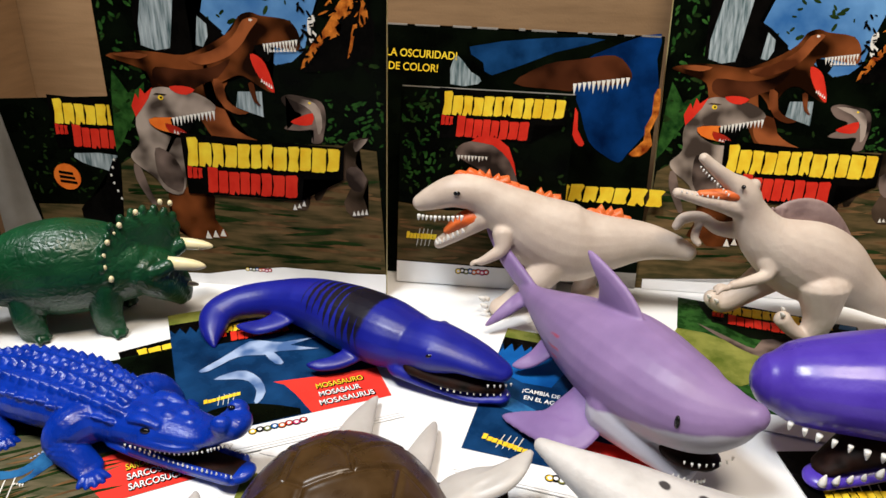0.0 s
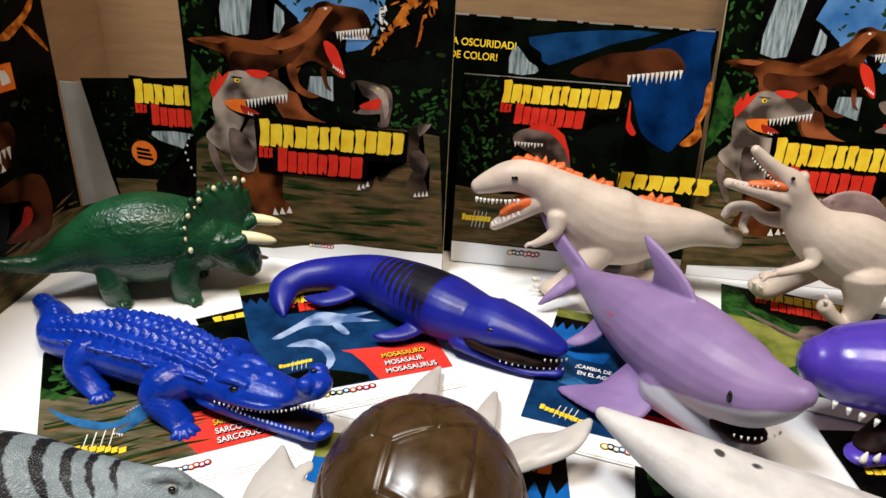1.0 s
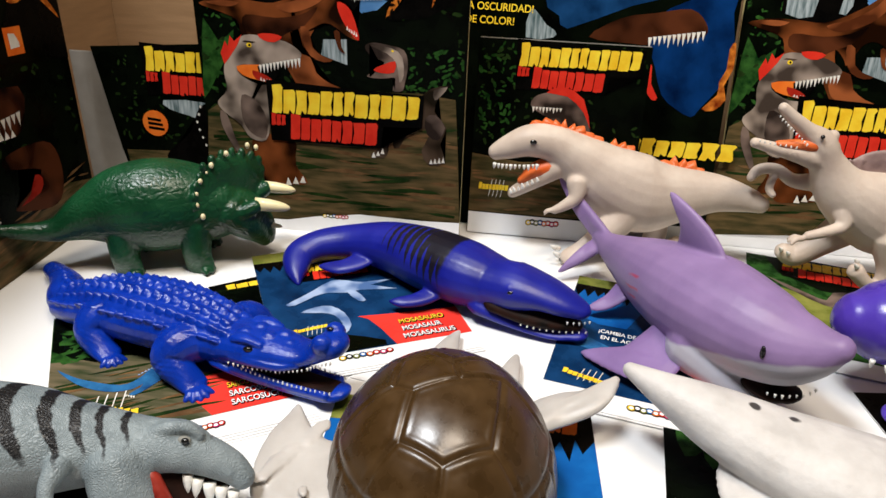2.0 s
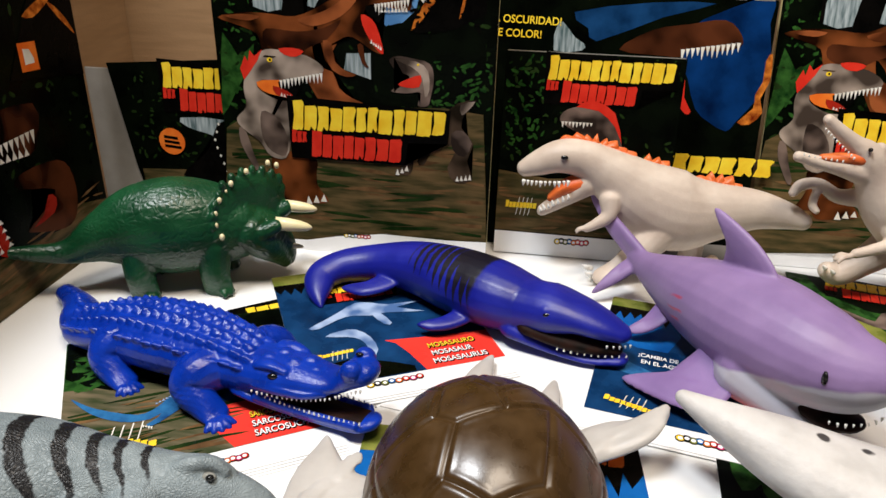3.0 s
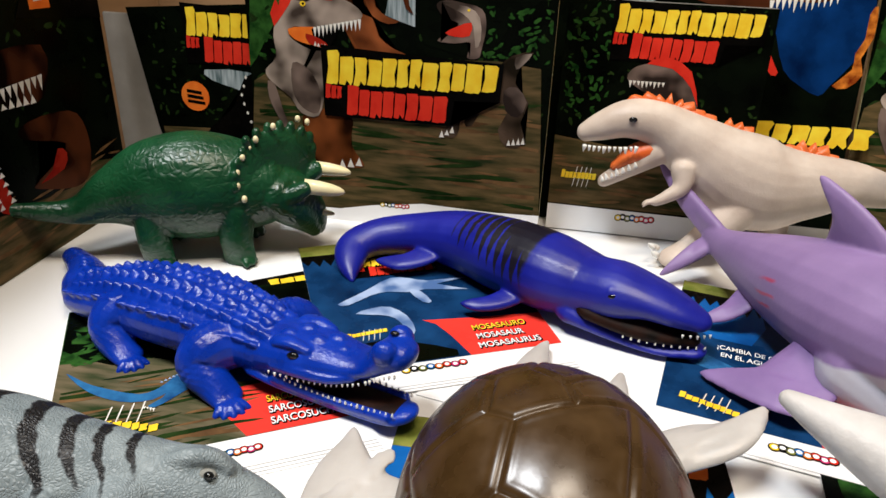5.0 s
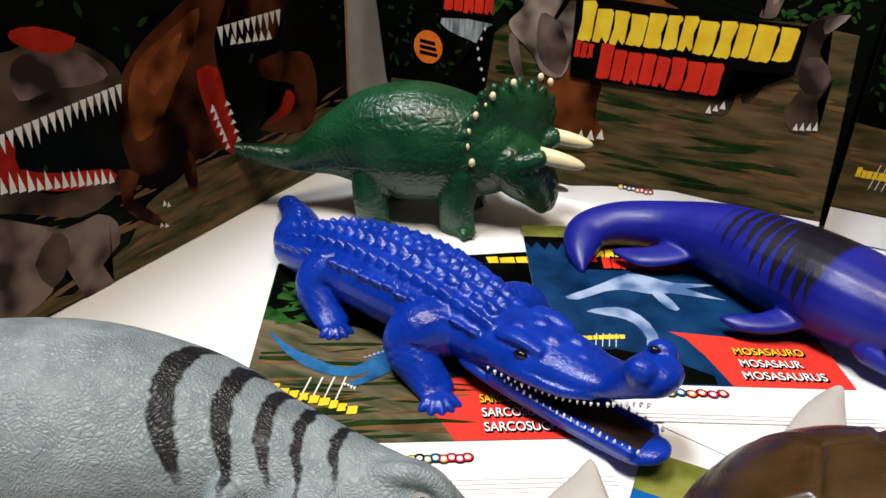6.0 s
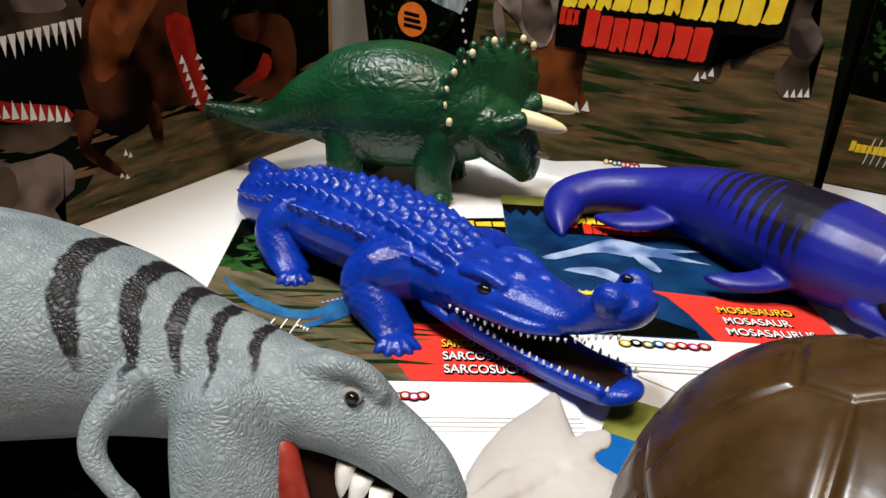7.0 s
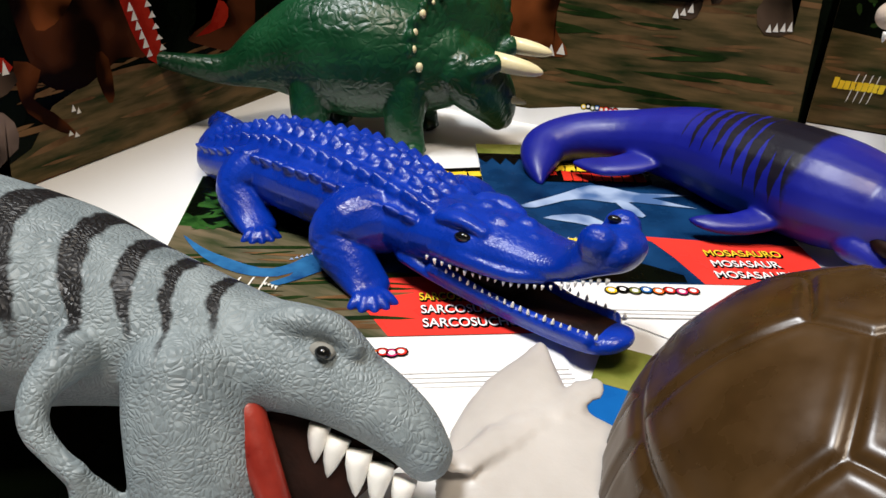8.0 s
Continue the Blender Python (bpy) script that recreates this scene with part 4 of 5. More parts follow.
# card below the grey toy
o, f = card("bright_card", "bright green and red printed card under the grey toy", (-232, 168), 14, 128, 100, 0.8)
flat("art", rect(0, 0, 128, 100), M["jungle"], o, 1, f)
flat("meadow", [(0, 0), (62, 0), (54, 30), (20, 44), (0, 40)], M["leaf"], o, 2, f, 2)
flat("sun_stripe", [(0, 44), (20, 48), (58, 32), (60, 38), (20, 56), (0, 52)], M["orange"], o, 3, f, 2)
flat("flag", [(66, 0), (100, 0), (96, 26), (70, 30)], M["flag"], o, 2, f)

# ---- toys ----
tooth_small = cone_mesh("tooth", 0.0007, 0.0022, M["tooth"])
tooth_mid = cone_mesh("tooth", 0.0013, 0.0044, M["tooth"])
tooth_big = cone_mesh("tooth", 0.0019, 0.0062, M["tooth"], 0.0006)
claw_ivory = cone_mesh("claw", 0.0018, 0.006, M["tooth"], 0.001)
horn_cream = cone_mesh("horn", 0.0047, 0.025, M["cream"], -0.002, 12, ((0, 1.0), (0.35, 0.97), (0.65, 0.82), (0.85, 0.58), (0.96, 0.28)))


def eyes(parent, places, r, mat="pupil", label="glossy black painted eye", squash=(1, 1, 1)):
    for p in places:
        bm = bmesh.new()
        ball(bm, *p, r, parent.location, squash)
        part("eye", bm, M[mat], parent, label)


def toes(bm, at, way, base, n=4, spread=0.5, length=6, r=2.0):
    """A fan of short toes from a foot."""
    a0 = math.atan2(way[1], way[0])
    for i in range(n):
        a = a0 + (i - (n - 1) / 2) * spread
        tube(bm, [(at[0], at[1], at[2], r), (at[0] + math.cos(a) * length * 0.6, at[1] + math.sin(a) * length * 0.6, at[2] + 0.4, r * 0.9), (at[0] + math.cos(a) * length, at[1] + math.sin(a) * length, r * 0.8 if at[2] < 9 else at[2] - 3, r * 0.6)], base, 8, 2)


# blue crocodile
B = (-0.15, 0.395, 0.002)
o = thing("toy_crocodile", "glossy blue vinyl crocodile toy with open toothed jaws", "toy", B, "reptile toys")


def croc_at(s, side, z, *size):
    """A place on the crocodile: s mm along its axis from mid-body, side mm to its left."""
    return (-150 + 0.96 * s + 0.28 * side, 402 - 0.28 * s + 0.96 * side, z, *size)


bm = bmesh.new()
axis = [(-80, -2, 12, 15, 11), (-68, -1, 14, 18, 12.5), (-46, 1, 18, 22, 15.5), (-20, 2, 20, 25, 17), (10, 2, 21, 24, 16.5), (32, 1, 21, 20, 14.5), (46, 0, 20, 17, 12.5)]
tube(bm, [croc_at(*a) for a in axis], B, 24)
head = [(42, 0, 20, 16, 11.5), (54, 0, 22.5, 17, 10.5), (66, 0, 23.5, 16, 10), (78, 0.5, 24, 14, 8.5), (90, 1, 24.8, 11.5, 6), (99, 1.5, 27.5, 10, 5.2), (106, 2, 33.5, 10.5, 7), (112, 2.5, 36, 9.5, 6.5)]
tube(bm, [croc_at(*a) for a in head], B, 22)
tube(bm, [croc_at(-76, -2, 12, 15, 11), croc_at(-88, 4, 12, 13.5, 10.5), croc_at(-102, 14, 10.5, 10, 9), croc_at(-118, 22, 8.5, 8, 7), croc_at(-132, 28, 7, 6.5, 5.5)], B)
tube(bm, [croc_at(42, 0, 13, 17, 6), croc_at(58, 0, 10, 16, 4.2), croc_at(78, -1, 7.5, 12.5, 3.6), croc_at(98, -2, 6.5, 9.5, 3.4), croc_at(112, -2.5, 8.5, 9.5, 3.6), croc_at(117, -2.5, 10, 7.5, 3.6)], B, 18)
for side in (-1, 1):
    tube(bm, [croc_at(55, 13 * side - 0.5, 13, 3, 3), croc_at(75, 11.5 * side - 0.7, 10.5, 2.4, 2.6), croc_at(95, 8.5 * side - 1.8, 9.5, 2.2, 2.4), croc_at(112, 8 * side - 2.5, 11, 2.4, 2.6)], B, 8, 3)
    # brow over the eye and the swelling of the cheek
    tube(bm, [croc_at(56, 9.5 * side, 31, 4.4, 2.6), croc_at(64, 10 * side, 32.5, 3.6, 2.2), croc_at(72, 9.5 * side, 30.5, 2.6, 2)], B, 8, 3)
    tube(bm, [croc_at(56, 13.5 * side, 22, 4, 4), croc_at(70, 13.5 * side, 22, 3.6, 3.4), croc_at(84, 11.5 * side, 22, 3, 2.6), croc_at(94, 9 * side + 1, 23.5, 2, 2)], B, 8, 3)
    ball(bm, *croc_at(107.5, 7.0 * side + 2, 39.0), 5.6, B, (1.05, 0.9, 1.0))
# near and far limbs
tube(bm, [croc_at(27, -8, 20, 13, 13), croc_at(22, -19, 20, 12, 12), croc_at(21, -25, 14.5, 10, 10), croc_at(31, -26, 8, 8.5, 7.5), croc_at(39, -27, 4.4, 8, 3.6)], B)
toes(bm, croc_at(40, -28, 3.6), (0.75, -0.9), B, 5, 0.42, 10, 2.5)
tube(bm, [croc_at(-36, -8, 20, 14, 13), croc_at(-41, -17, 18, 11.5, 11), croc_at(-40, -23, 12.5, 9, 9), croc_at(-31, -25, 6.5, 8, 6), croc_at(-24, -26, 4, 7.5, 3.4)], B)
toes(bm, croc_at(-23, -26.5, 3.4), (0.75, -0.8), B, 5, 0.42, 9, 2.3)
tube(bm, [croc_at(30, 10, 18, 11), croc_at(38, 25, 20, 9.5, 9), croc_at(44, 31, 10, 7), croc_at(48, 33, 4, 7, 3.5)], B)
toes(bm, croc_at(48, 33, 3.6), (0.9, 0.5), B, 4, 0.45, 9, 2.2)
tube(bm, [croc_at(-30, 15, 18, 11), croc_at(-22, 30, 14, 8), croc_at(-18, 33, 5, 7, 4)], B)
# pebbled crown and cheeks
rnd = random.Random(12)
for k in range(70):
    s, side = rnd.uniform(46, 80), rnd.uniform(-1, 1)
    w = 17 - 0.28 * max(s - 62, 0)
    ball(bm, *croc_at(s, side * w * 0.8, 30.4 - 6.0 * side * side - 0.08 * max(s - 66, 0) * (1 + side * side)), rnd.uniform(1.3, 2.6), B, (1.1, 1, 0.8), 6)
for p in ((72, -2, 31.5, 3.6), (78, 4, 31, 3.4), (63, 3, 32, 3.6), (58, -4, 31.6, 3.6), (84, 0, 29.6, 3.0), (49, -8, 29, 3.2), (50, 6, 29.5, 3.2)):
    ball(bm, *croc_at(*p[:3]), p[3], B, (1.3, 1, 0.8), 8)
# rows of keeled scutes along the back and tail
back = spline([croc_at(*a) for a in axis], 4)
trail = np.array([r[:3] for r in back])
dist = np.concatenate([[0], np.cumsum(np.linalg.norm(np.diff(trail, axis=0), axis=1))])


def scute(c, t, sd, up, length, width, height):
    """A keeled plate: a flat lozenge that rises to a ridge towards its rear."""
    c, t, sd, up = (Vector(v) for v in (c, t, sd, up))
    low = [bm.verts.new((c + t * a * length + sd * b * width - up * 1.6) / 1000 - Vector(B)) for a, b in ((0.55, 0.30), (0.35, 0.5), (-0.35, 0.5), (-0.5, 0.30), (-0.5, -0.30), (-0.35, -0.5), (0.35, -0.5), (0.55, -0.30))]
    top = [bm.verts.new((c + t * a * length + sd * b * width + up * h * height) / 1000 - Vector(B)) for a, b, h in ((0.45, 0.10, 0.30), (0.25, 0.34, 0.30), (-0.28, 0.34, 0.40), (-0.40, 0.12, 0.85), (-0.40, -0.12, 0.85), (-0.28, -0.34, 0.40), (0.25, -0.34, 0.30), (0.45, -0.10, 0.30))]
    ridge = [bm.verts.new((c + t * a * length + up * h * height) / 1000 - Vector(B)) for a, h in ((0.2, 0.75), (-0.26, 1.25))]
    bm.faces.new(low[::-1])
    for i in range(8):
        bm.faces.new((low[i], low[(i + 1) % 8], top[(i + 1) % 8], top[i]))
    for q in ((top[0], top[1], ridge[0]), (top[1], top[2], ridge[1], ridge[0]), (top[2], top[3], ridge[1]), (top[3], top[4], ridge[1]), (top[4], top[5], ridge[1]), (top[5], top[6], ridge[0], ridge[1]), (top[6], top[7], ridge[0]), (top[7], top[0], ridge[0])):
        bm.faces.new(q)


step_mm = 6.9
for i in range(int(dist[-1] / step_mm) + 1):
    at = min(i * step_mm + 1, dist[-1] - 0.1)
    row = [np.interp(at, dist, [r[k] for r in back]) for k in range(5)]
    t = Vector((0.96, -0.28, 0))
    sd = Vector((0.28, 0.96, 0))
    thin = 1.0 if at > 24 else 0.8
    for j, off in enumerate((-0.84, -0.54, -0.18, 0.18, 0.54, 0.84)):
        a = off + rnd.uniform(-0.02, 0.02)
        up = Vector((0, 0, 1)) * math.sqrt(max(1 - a * a, 0.03)) + sd * a * 0.8
        up.normalize()
        c = Vector(row[:3]) + sd * row[3] * a + Vector((0, 0, row[4] * math.sqrt(max(1 - a * a, 0)))) + t * (3.0 if j in (1, 4) else 0)
        size = {0: 0.85, 5: 0.85}.get(j, 1.0)
        scute(c, t, sd - up * sd.dot(up), up, 7.2 * rnd.uniform(0.9, 1.05), row[3] * 0.36 * size, 2.7 * thin * rnd.uniform(0.8, 1.15))
for i in range(8):
    q = spline([croc_at(-78, 0, 23.5, 2.4), croc_at(-88, 4, 22.5, 2.2), croc_at(-102, 14, 19, 1.8), croc_at(-120, 22, 15, 1.5), croc_at(-137, 29, 11, 1.1)], 2)[i]
    ball(bm, q[0], q[1], q[2], q[3] + 0.3, B, (1.2, 0.9, 1.0), 8)
skin(bm, M["croc"], o, 0.62, 3)
bm = bmesh.new()
tube(bm, [croc_at(46, 0, 16, 14, 4), croc_at(62, -0.5, 14.5, 11.5, 4), croc_at(78, -1, 13, 8.5, 4)], B)
tube(bm, [croc_at(60, -1, 12, 11, 2.2), croc_at(88, -1.5, 9.4, 8, 1.8), croc_at(112, -2.5, 11, 7, 1.8)], B)
part("mouth", bm, M["maw"], o, "dark painted mouth lining")
eyes(o, [croc_at(66.5, -13.4, 28.6), croc_at(66.5, 13.4, 28.6)], 2.3, squash=(1.3, 0.7, 0.75))
for p in (croc_at(106, -3.2, 41.2), croc_at(106, 7.2, 41.2)):
    bm = bmesh.new()
    ball(bm, p[0], p[1] - 2.2, p[2] + 1.6, 1.5, B, (1.4, 0.9, 0.7))
    part("nostril", bm, M["pupil"], o, "dark nostril")
teeth_row(o, tooth_small, croc_at(60, -14.5, 14.5), croc_at(88, -12, 10), croc_at(116, -10.5, 13), (0, -0.1, 1), 20, size=0.85)
teeth_row(o, tooth_small, croc_at(66, 13, 14), croc_at(90, 8, 10.5), croc_at(117, 5, 13), (0, 0.1, 1), 15, size=0.85)
teeth_row(o, tooth_small, croc_at(54, -17.5, 19.5), croc_at(80, -15.5, 18), croc_at(98, -8.5, 22.5), (0, -0.1, -1), 17, size=0.8)
teeth_row(o, tooth_small, croc_at(99, -8, 23), croc_at(106, -8, 28), croc_at(114, -5, 30), (0, -0.1, -1), 7, size=0.9)

# indigo sea reptile
B = (0.0, 0.49, 0.002)
o = thing("toy_sea_reptile", "indigo vinyl mosasaur toy with black-striped back, jaws open", "toy", B, "reptile toys")
bm = bmesh.new()
tube(bm, [(-100, 484, 3, 1.5, 1.5), (-103, 490, 5, 5, 4.5), (-106, 499, 8, 9, 7), (-107, 512, 11.5, 11.5, 9.5), (-95, 523, 14.5, 12.5, 11.5), (-70, 527, 17.5, 14.5, 13.5), (-42, 519, 21, 18.5, 18), (-12, 503, 22.5, 23.5, 21.5), (14, 487, 23.5, 24.5, 21.5), (32, 478, 23.5, 21, 18), (40, 473, 25, 19, 16), (52, 467, 27.5, 19, 14.5), (66, 462, 28, 16.5, 10), (80, 457, 25.5, 13, 7.5), (90, 454, 23, 9, 5)], B, 22)
tube(bm, [(30, 474, 13, 18, 9), (52, 465, 8, 15, 5), (74, 457, 5.5, 12, 3.6), (91, 452, 6.5, 7.5, 3.4)], B)
fin(bm, [(8, 478, 14), (-6, 465, 10), (-22, 459, 9), (-33, 463, 10), (-20, 470, 11), (-8, 478, 14)], 6, B)
fin(bm, [(-48, 512, 16), (-58, 500, 12), (-76, 494, 9), (-92, 502, 9), (-76, 506, 12), (-62, 516, 16)], 6, B)
fin(bm, [(30, 502, 14), (38, 520, 10), (26, 534, 8), (14, 512, 12)], 5, B)
ball(bm, 46, 455, 32, 5, B)
ball(bm, 52, 483, 32, 5, B)
skin(bm, M["mosa"], o, 0.9, 8)
bm = bmesh.new()
tube(bm, [(40, 469, 17.5, 17, 6), (60, 461, 14.5, 14.5, 6.5), (76, 456, 13, 10.5, 5), (88, 453, 12.5, 6, 3.5)], B)
part("mouth", bm, M["maw"], o, "dark painted mouth lining")
eyes(o, [(46.5, 451, 32)], 2.0, squash=(1.4, 0.6, 0.8))
teeth_row(o, tooth_small, (52, 449, 11), (74, 445, 9), (96, 449, 10), (0, -0.1, 1), 11)
teeth_row(o, tooth_small, (80, 446, 18.5), (90, 446, 18), (97, 451, 18), (0, -0.1, -1), 5)
nt = M["mosa"].node_tree
run = along(nt, (0.84, -0.54, 0), (-0.036, 0.030, 0), 0.003, 320)
win = math_node(nt, "MULTIPLY", step(nt, run, 0.0, 0.002), math_node(nt, "SUBTRACT", 1.0, step(nt, run, 0.056, 0.058)))
wv = nt.nodes.new("ShaderNodeTexNoise")
wv.inputs["Scale"].default_value = 260
wv.inputs["Detail"].default_value = 2
mp = nt.nodes.new("ShaderNodeMapping")
mp.inputs["Rotation"].default_value = (0, 0, radians(33))
mp.inputs["Scale"].default_value = (1, 0.06, 0.06)
tc = nt.nodes.new("ShaderNodeTexCoord")
nt.links.new(tc.outputs["Object"], mp.inputs[0])
nt.links.new(mp.outputs[0], wv.inputs["Vector"])
high = along(nt, (0.12, -0.25, 1), (0, 0, 0.0285), 0.0)
edge_h = math_node(nt, "ADD", math_node(nt, "ADD", high, math_node(nt, "MULTIPLY", math_node(nt, "SUBTRACT", wv.outputs["Fac"], 0.47), 0.016)), math_node(nt, "MULTIPLY", math_node(nt, "SUBTRACT", math_node(nt, "PINGPONG", along(nt, (0.84, -0.54, 0.15), (0.3, 0.3, 0), 0.0012, 200), 0.0030), 0.0016), 6.0))
paint_over(M["mosa"], math_node(nt, "MULTIPLY", win, step(nt, edge_h, 0.0, 0.0012)), (0.006, 0.005, 0.012))

# violet shark
B = (0.15, 0.45, 0.002)
o = thing("toy_shark", "violet vinyl shark toy with pale belly and open mouth", "toy", B, "reptile toys")
bm = bmesh.new()
tube(bm, [(105, 543, 31, 5, 8), (112, 528, 31, 8, 11), (122, 508, 33, 14, 17), (135, 485, 36, 22, 24), (149, 462, 39, 28, 29), (162, 439, 43, 31, 30), (176, 415, 46, 28, 27), (191, 400, 47, 23, 22), (203, 392, 51, 16, 15), (212, 387, 56, 8, 7)], B, 24)
tube(bm, [(158, 430, 26, 26, 21), (173, 413, 20, 21, 13), (186, 402, 11, 14, 5)], B, 20)
fin(bm, [(114, 528, 36), (102, 546, 46), (73, 588, 62), (84, 568, 44), (100, 548, 30), (108, 540, 26)], 7, B)
fin(bm, [(112, 534, 32), (96, 530, 18), (77, 528, 7), (88, 536, 20), (102, 545, 29)], 6, B)
fin(bm, [(164, 441, 71), (154, 454, 86), (134, 478, 97), (142, 470, 80), (145, 474, 62), (154, 458, 60)], 7, B)
skin(bm, M["shark"], o, 1.0, 6)
for outline, thick in (([(152, 434, 28), (150, 420, 22), (136, 403, 13), (118, 405, 10), (90, 436, 4), (112, 433, 11), (127, 442, 19), (140, 448, 28)], 7), ([(120, 500, 24), (108, 490, 14), (96, 482, 8), (108, 478, 10), (124, 482, 22)], 4)):
    bm = bmesh.new()
    fin(bm, outline, thick, B)
    skin(bm, M["shark_fin"], o, 0.9, 4, "", "fin")
bm = bmesh.new()
tube(bm, [(181, 404, 23, 13, 6), (190, 398, 20, 12, 6), (196, 393, 21, 9, 4)], B)
part("mouth", bm, M["maw"], o, "dark red painted mouth lining")
eyes(o, [(174, 385.0, 50.5)], 3.0, squash=(0.5, 0.9, 1.3))
teeth_row(o, tooth_mid, (180, 385, 27), (194, 379, 27), (206, 385, 33), (0, -0.2, -1), 8, size=0.55)
teeth_row(o, tooth_mid, (178, 390, 13), (190, 386, 9), (197, 392, 9), (0, -0.2, 1), 8, size=0.6)
nt = M["shark"].node_tree
lowz = along(nt, (0.10, -0.34, -1), (0.026, -0.062, 0.043), 0.004, 60)
paint_over(M["shark"], step(nt, lowz, 0.0, 0.0018), (0.46, 0.45, 0.52))

nt = M["shark"].node_tree
for k, (dz, dx) in enumerate(((0.0, 0.0), (-0.008, 0.005), (-0.014, 0.002))):
    across = math_node(nt, "ABSOLUTE", along(nt, (0.1, 0.3, 1), (-0.03, 0.01, 0.044 + dz), 0.003, 160))
    lengthwise = math_node(nt, "ABSOLUTE", along(nt, (0.6, -0.8, 0), (-0.024 + dx, 0.026, 0), 0.0))
    side = along(nt, (-0.8, -0.6, 0), (-0.025, 0.012, 0))
    mk = math_node(nt, "MULTIPLY", math_node(nt, "SUBTRACT", 1.0, step(nt, across, 0.0003, 0.0012)), math_node(nt, "SUBTRACT", 1.0, step(nt, lengthwise, 0.008, 0.011)))
    paint_over(M["shark"], math_node(nt, "MULTIPLY", math_node(nt, "MULTIPLY", mk, 0.9), step(nt, side, 0.0, 0.002)), (0.45, 0.04, 0.10))

# purple whale-headed toy
B = (0.30, 0.42, 0.002)
o = thing("toy_whale", "purple vinyl whale toy with large white teeth", "toy", B, "reptile toys")
bm = bmesh.new()
tube(bm, [(234, 430, 48, 16, 16), (246, 429, 49, 24, 22), (277, 428, 52, 32, 26), (315, 427, 54, 36, 30), (355, 425, 52, 38, 36), (400, 422, 50, 36, 40), (450, 420, 36, 26, 28), (500, 420, 26, 14, 14)], B, 24)
tube(bm, [(258, 404, 6, 9, 4), (276, 411, 9, 13, 5), (300, 419, 17, 19, 9), (330, 424, 28, 26, 20)], B, 18)
fin(bm, [(340, 400, 24), (330, 370, 10), (345, 352, 6), (365, 375, 12), (370, 400, 24)], 7, B)
skin(bm, M["whale"], o, 1.1, 8)
bm = bmesh.new()
tube(bm, [(262, 408, 12, 8, 3), (282, 414, 22, 14, 10), (306, 420, 30, 20, 14)], B)
part("mouth", bm, M["maw"], o, "dark painted mouth lining")
teeth_row(o, tooth_mid, (237, 412, 37), (264, 396, 33), (302, 392, 32), (0, -0.1, -1), 9, size=1.35)
teeth_row(o, tooth_mid, (254, 396, 8), (276, 396, 13), (302, 398, 24), (0, -0.1, 1), 7, size=1.5)

# green horned dinosaur
B = (-0.205, 0.50, 0.0)
o = thing("toy_triceratops", "dark green vinyl triceratops toy with cream horns", "toy", B, "reptile toys")
bm = bmesh.new()
tube(bm, [(-300, 452, 40, 3, 3), (-284, 462, 36, 5, 5.5), (-266, 473, 34, 8, 8.5), (-249, 484, 40, 15, 18), (-230, 494, 44, 25, 29), (-208, 503, 45, 29, 33.5), (-187, 511, 44, 27, 31), (-166, 518, 42, 21, 24)], B, 26)
tube(bm, [(-168, 518, 42, 18, 20), (-153, 521, 37, 16, 17), (-143, 524, 29, 11, 13), (-138, 526, 20, 7, 9), (-136, 527, 14, 4, 5)], B, 18)
tube(bm, [(-152, 507, 40, 5), (-145, 508, 43, 5.5), (-137, 513, 47, 5)], B, 10)
tube(bm, [(-148, 535, 44, 5), (-143, 536, 47, 5.5), (-138, 538, 51, 5)], B, 10)
tube(bm, [(-158, 511, 42, 13, 14), (-148, 516, 32, 12, 13), (-141, 521, 22, 8, 9), (-137, 524, 14, 4.5, 5)], B, 14)
fs, fu = Vector((-0.50, -0.86, -0.06)), Vector((-0.16, 0.02, 0.98))
ring = []
for k in range(20):
    a = 2 * math.pi * k / 20
    q = 1 + (0.10 if math.sin(a) > 0.3 and math.cos(a) < 0.5 else 0.0)
    p = Vector((-157, 518, 53)) + fs * 30 * q * math.cos(a) + fu * 25 * q * math.sin(a)
    ring.append(tuple(p))
fin(bm, ring, 9, B, 3)
for k in range(15):
    a = -0.75 + 3.6 * k / 14
    q = 1 + (0.10 if math.sin(a) > 0.3 and math.cos(a) < 0.5 else 0.0)
    ball(bm, *(Vector((-157, 518, 53)) + fs * 30.5 * q * math.cos(a) + fu * 25.5 * q * math.sin(a)), 3.4, B, (0.8, 1, 1.2), 8)
for x, y, zt in ((-178, 496, 1), (-224, 482, 1), (-190, 536, 1), (-236, 520, 1)):
    tube(bm, [(x, y + 4, 34, 13), (x + 1, y - 1, 16, 10), (x + 3, y - 2, 4, 11, 4)], B)
    toes(bm, (x + 5, y - 3, 3.5), (1, -0.2), B, 3, 0.6, 8, 3)
skin(bm, M["tri"], o, 1.0, 4)
put("horn", horn_cream, o, (-139, 514, 47.5), (0.93, 0.33, -0.16), 1.0, "cream painted horn")
put("horn", horn_cream, o, (-140, 538, 51), (0.93, 0.25, -0.12), 0.9, "cream painted horn")
put("horn", horn_cream, o, (-134, 524, 27), (0.95, 0.1, -0.05), 0.42, "small cream nose horn")
for p in ((-167, 491, 45), (-171, 492, 52.5), (-171.5, 494, 60), (-169.5, 498, 68), (-164, 506, 77), (-157, 516, 82.5), (-150, 537, 82), (-147, 545, 78), (-166, 502, 73)):
    bm = bmesh.new()
    ball(bm, *p, 1.8 if p[2] != 73 else 0.9, B, (1.0, 1, 1.3), 8)
    part("stud", bm, M["cream"], o, "cream frill stud")
eyes(o, [(-147, 509.5, 34)], 1.8)

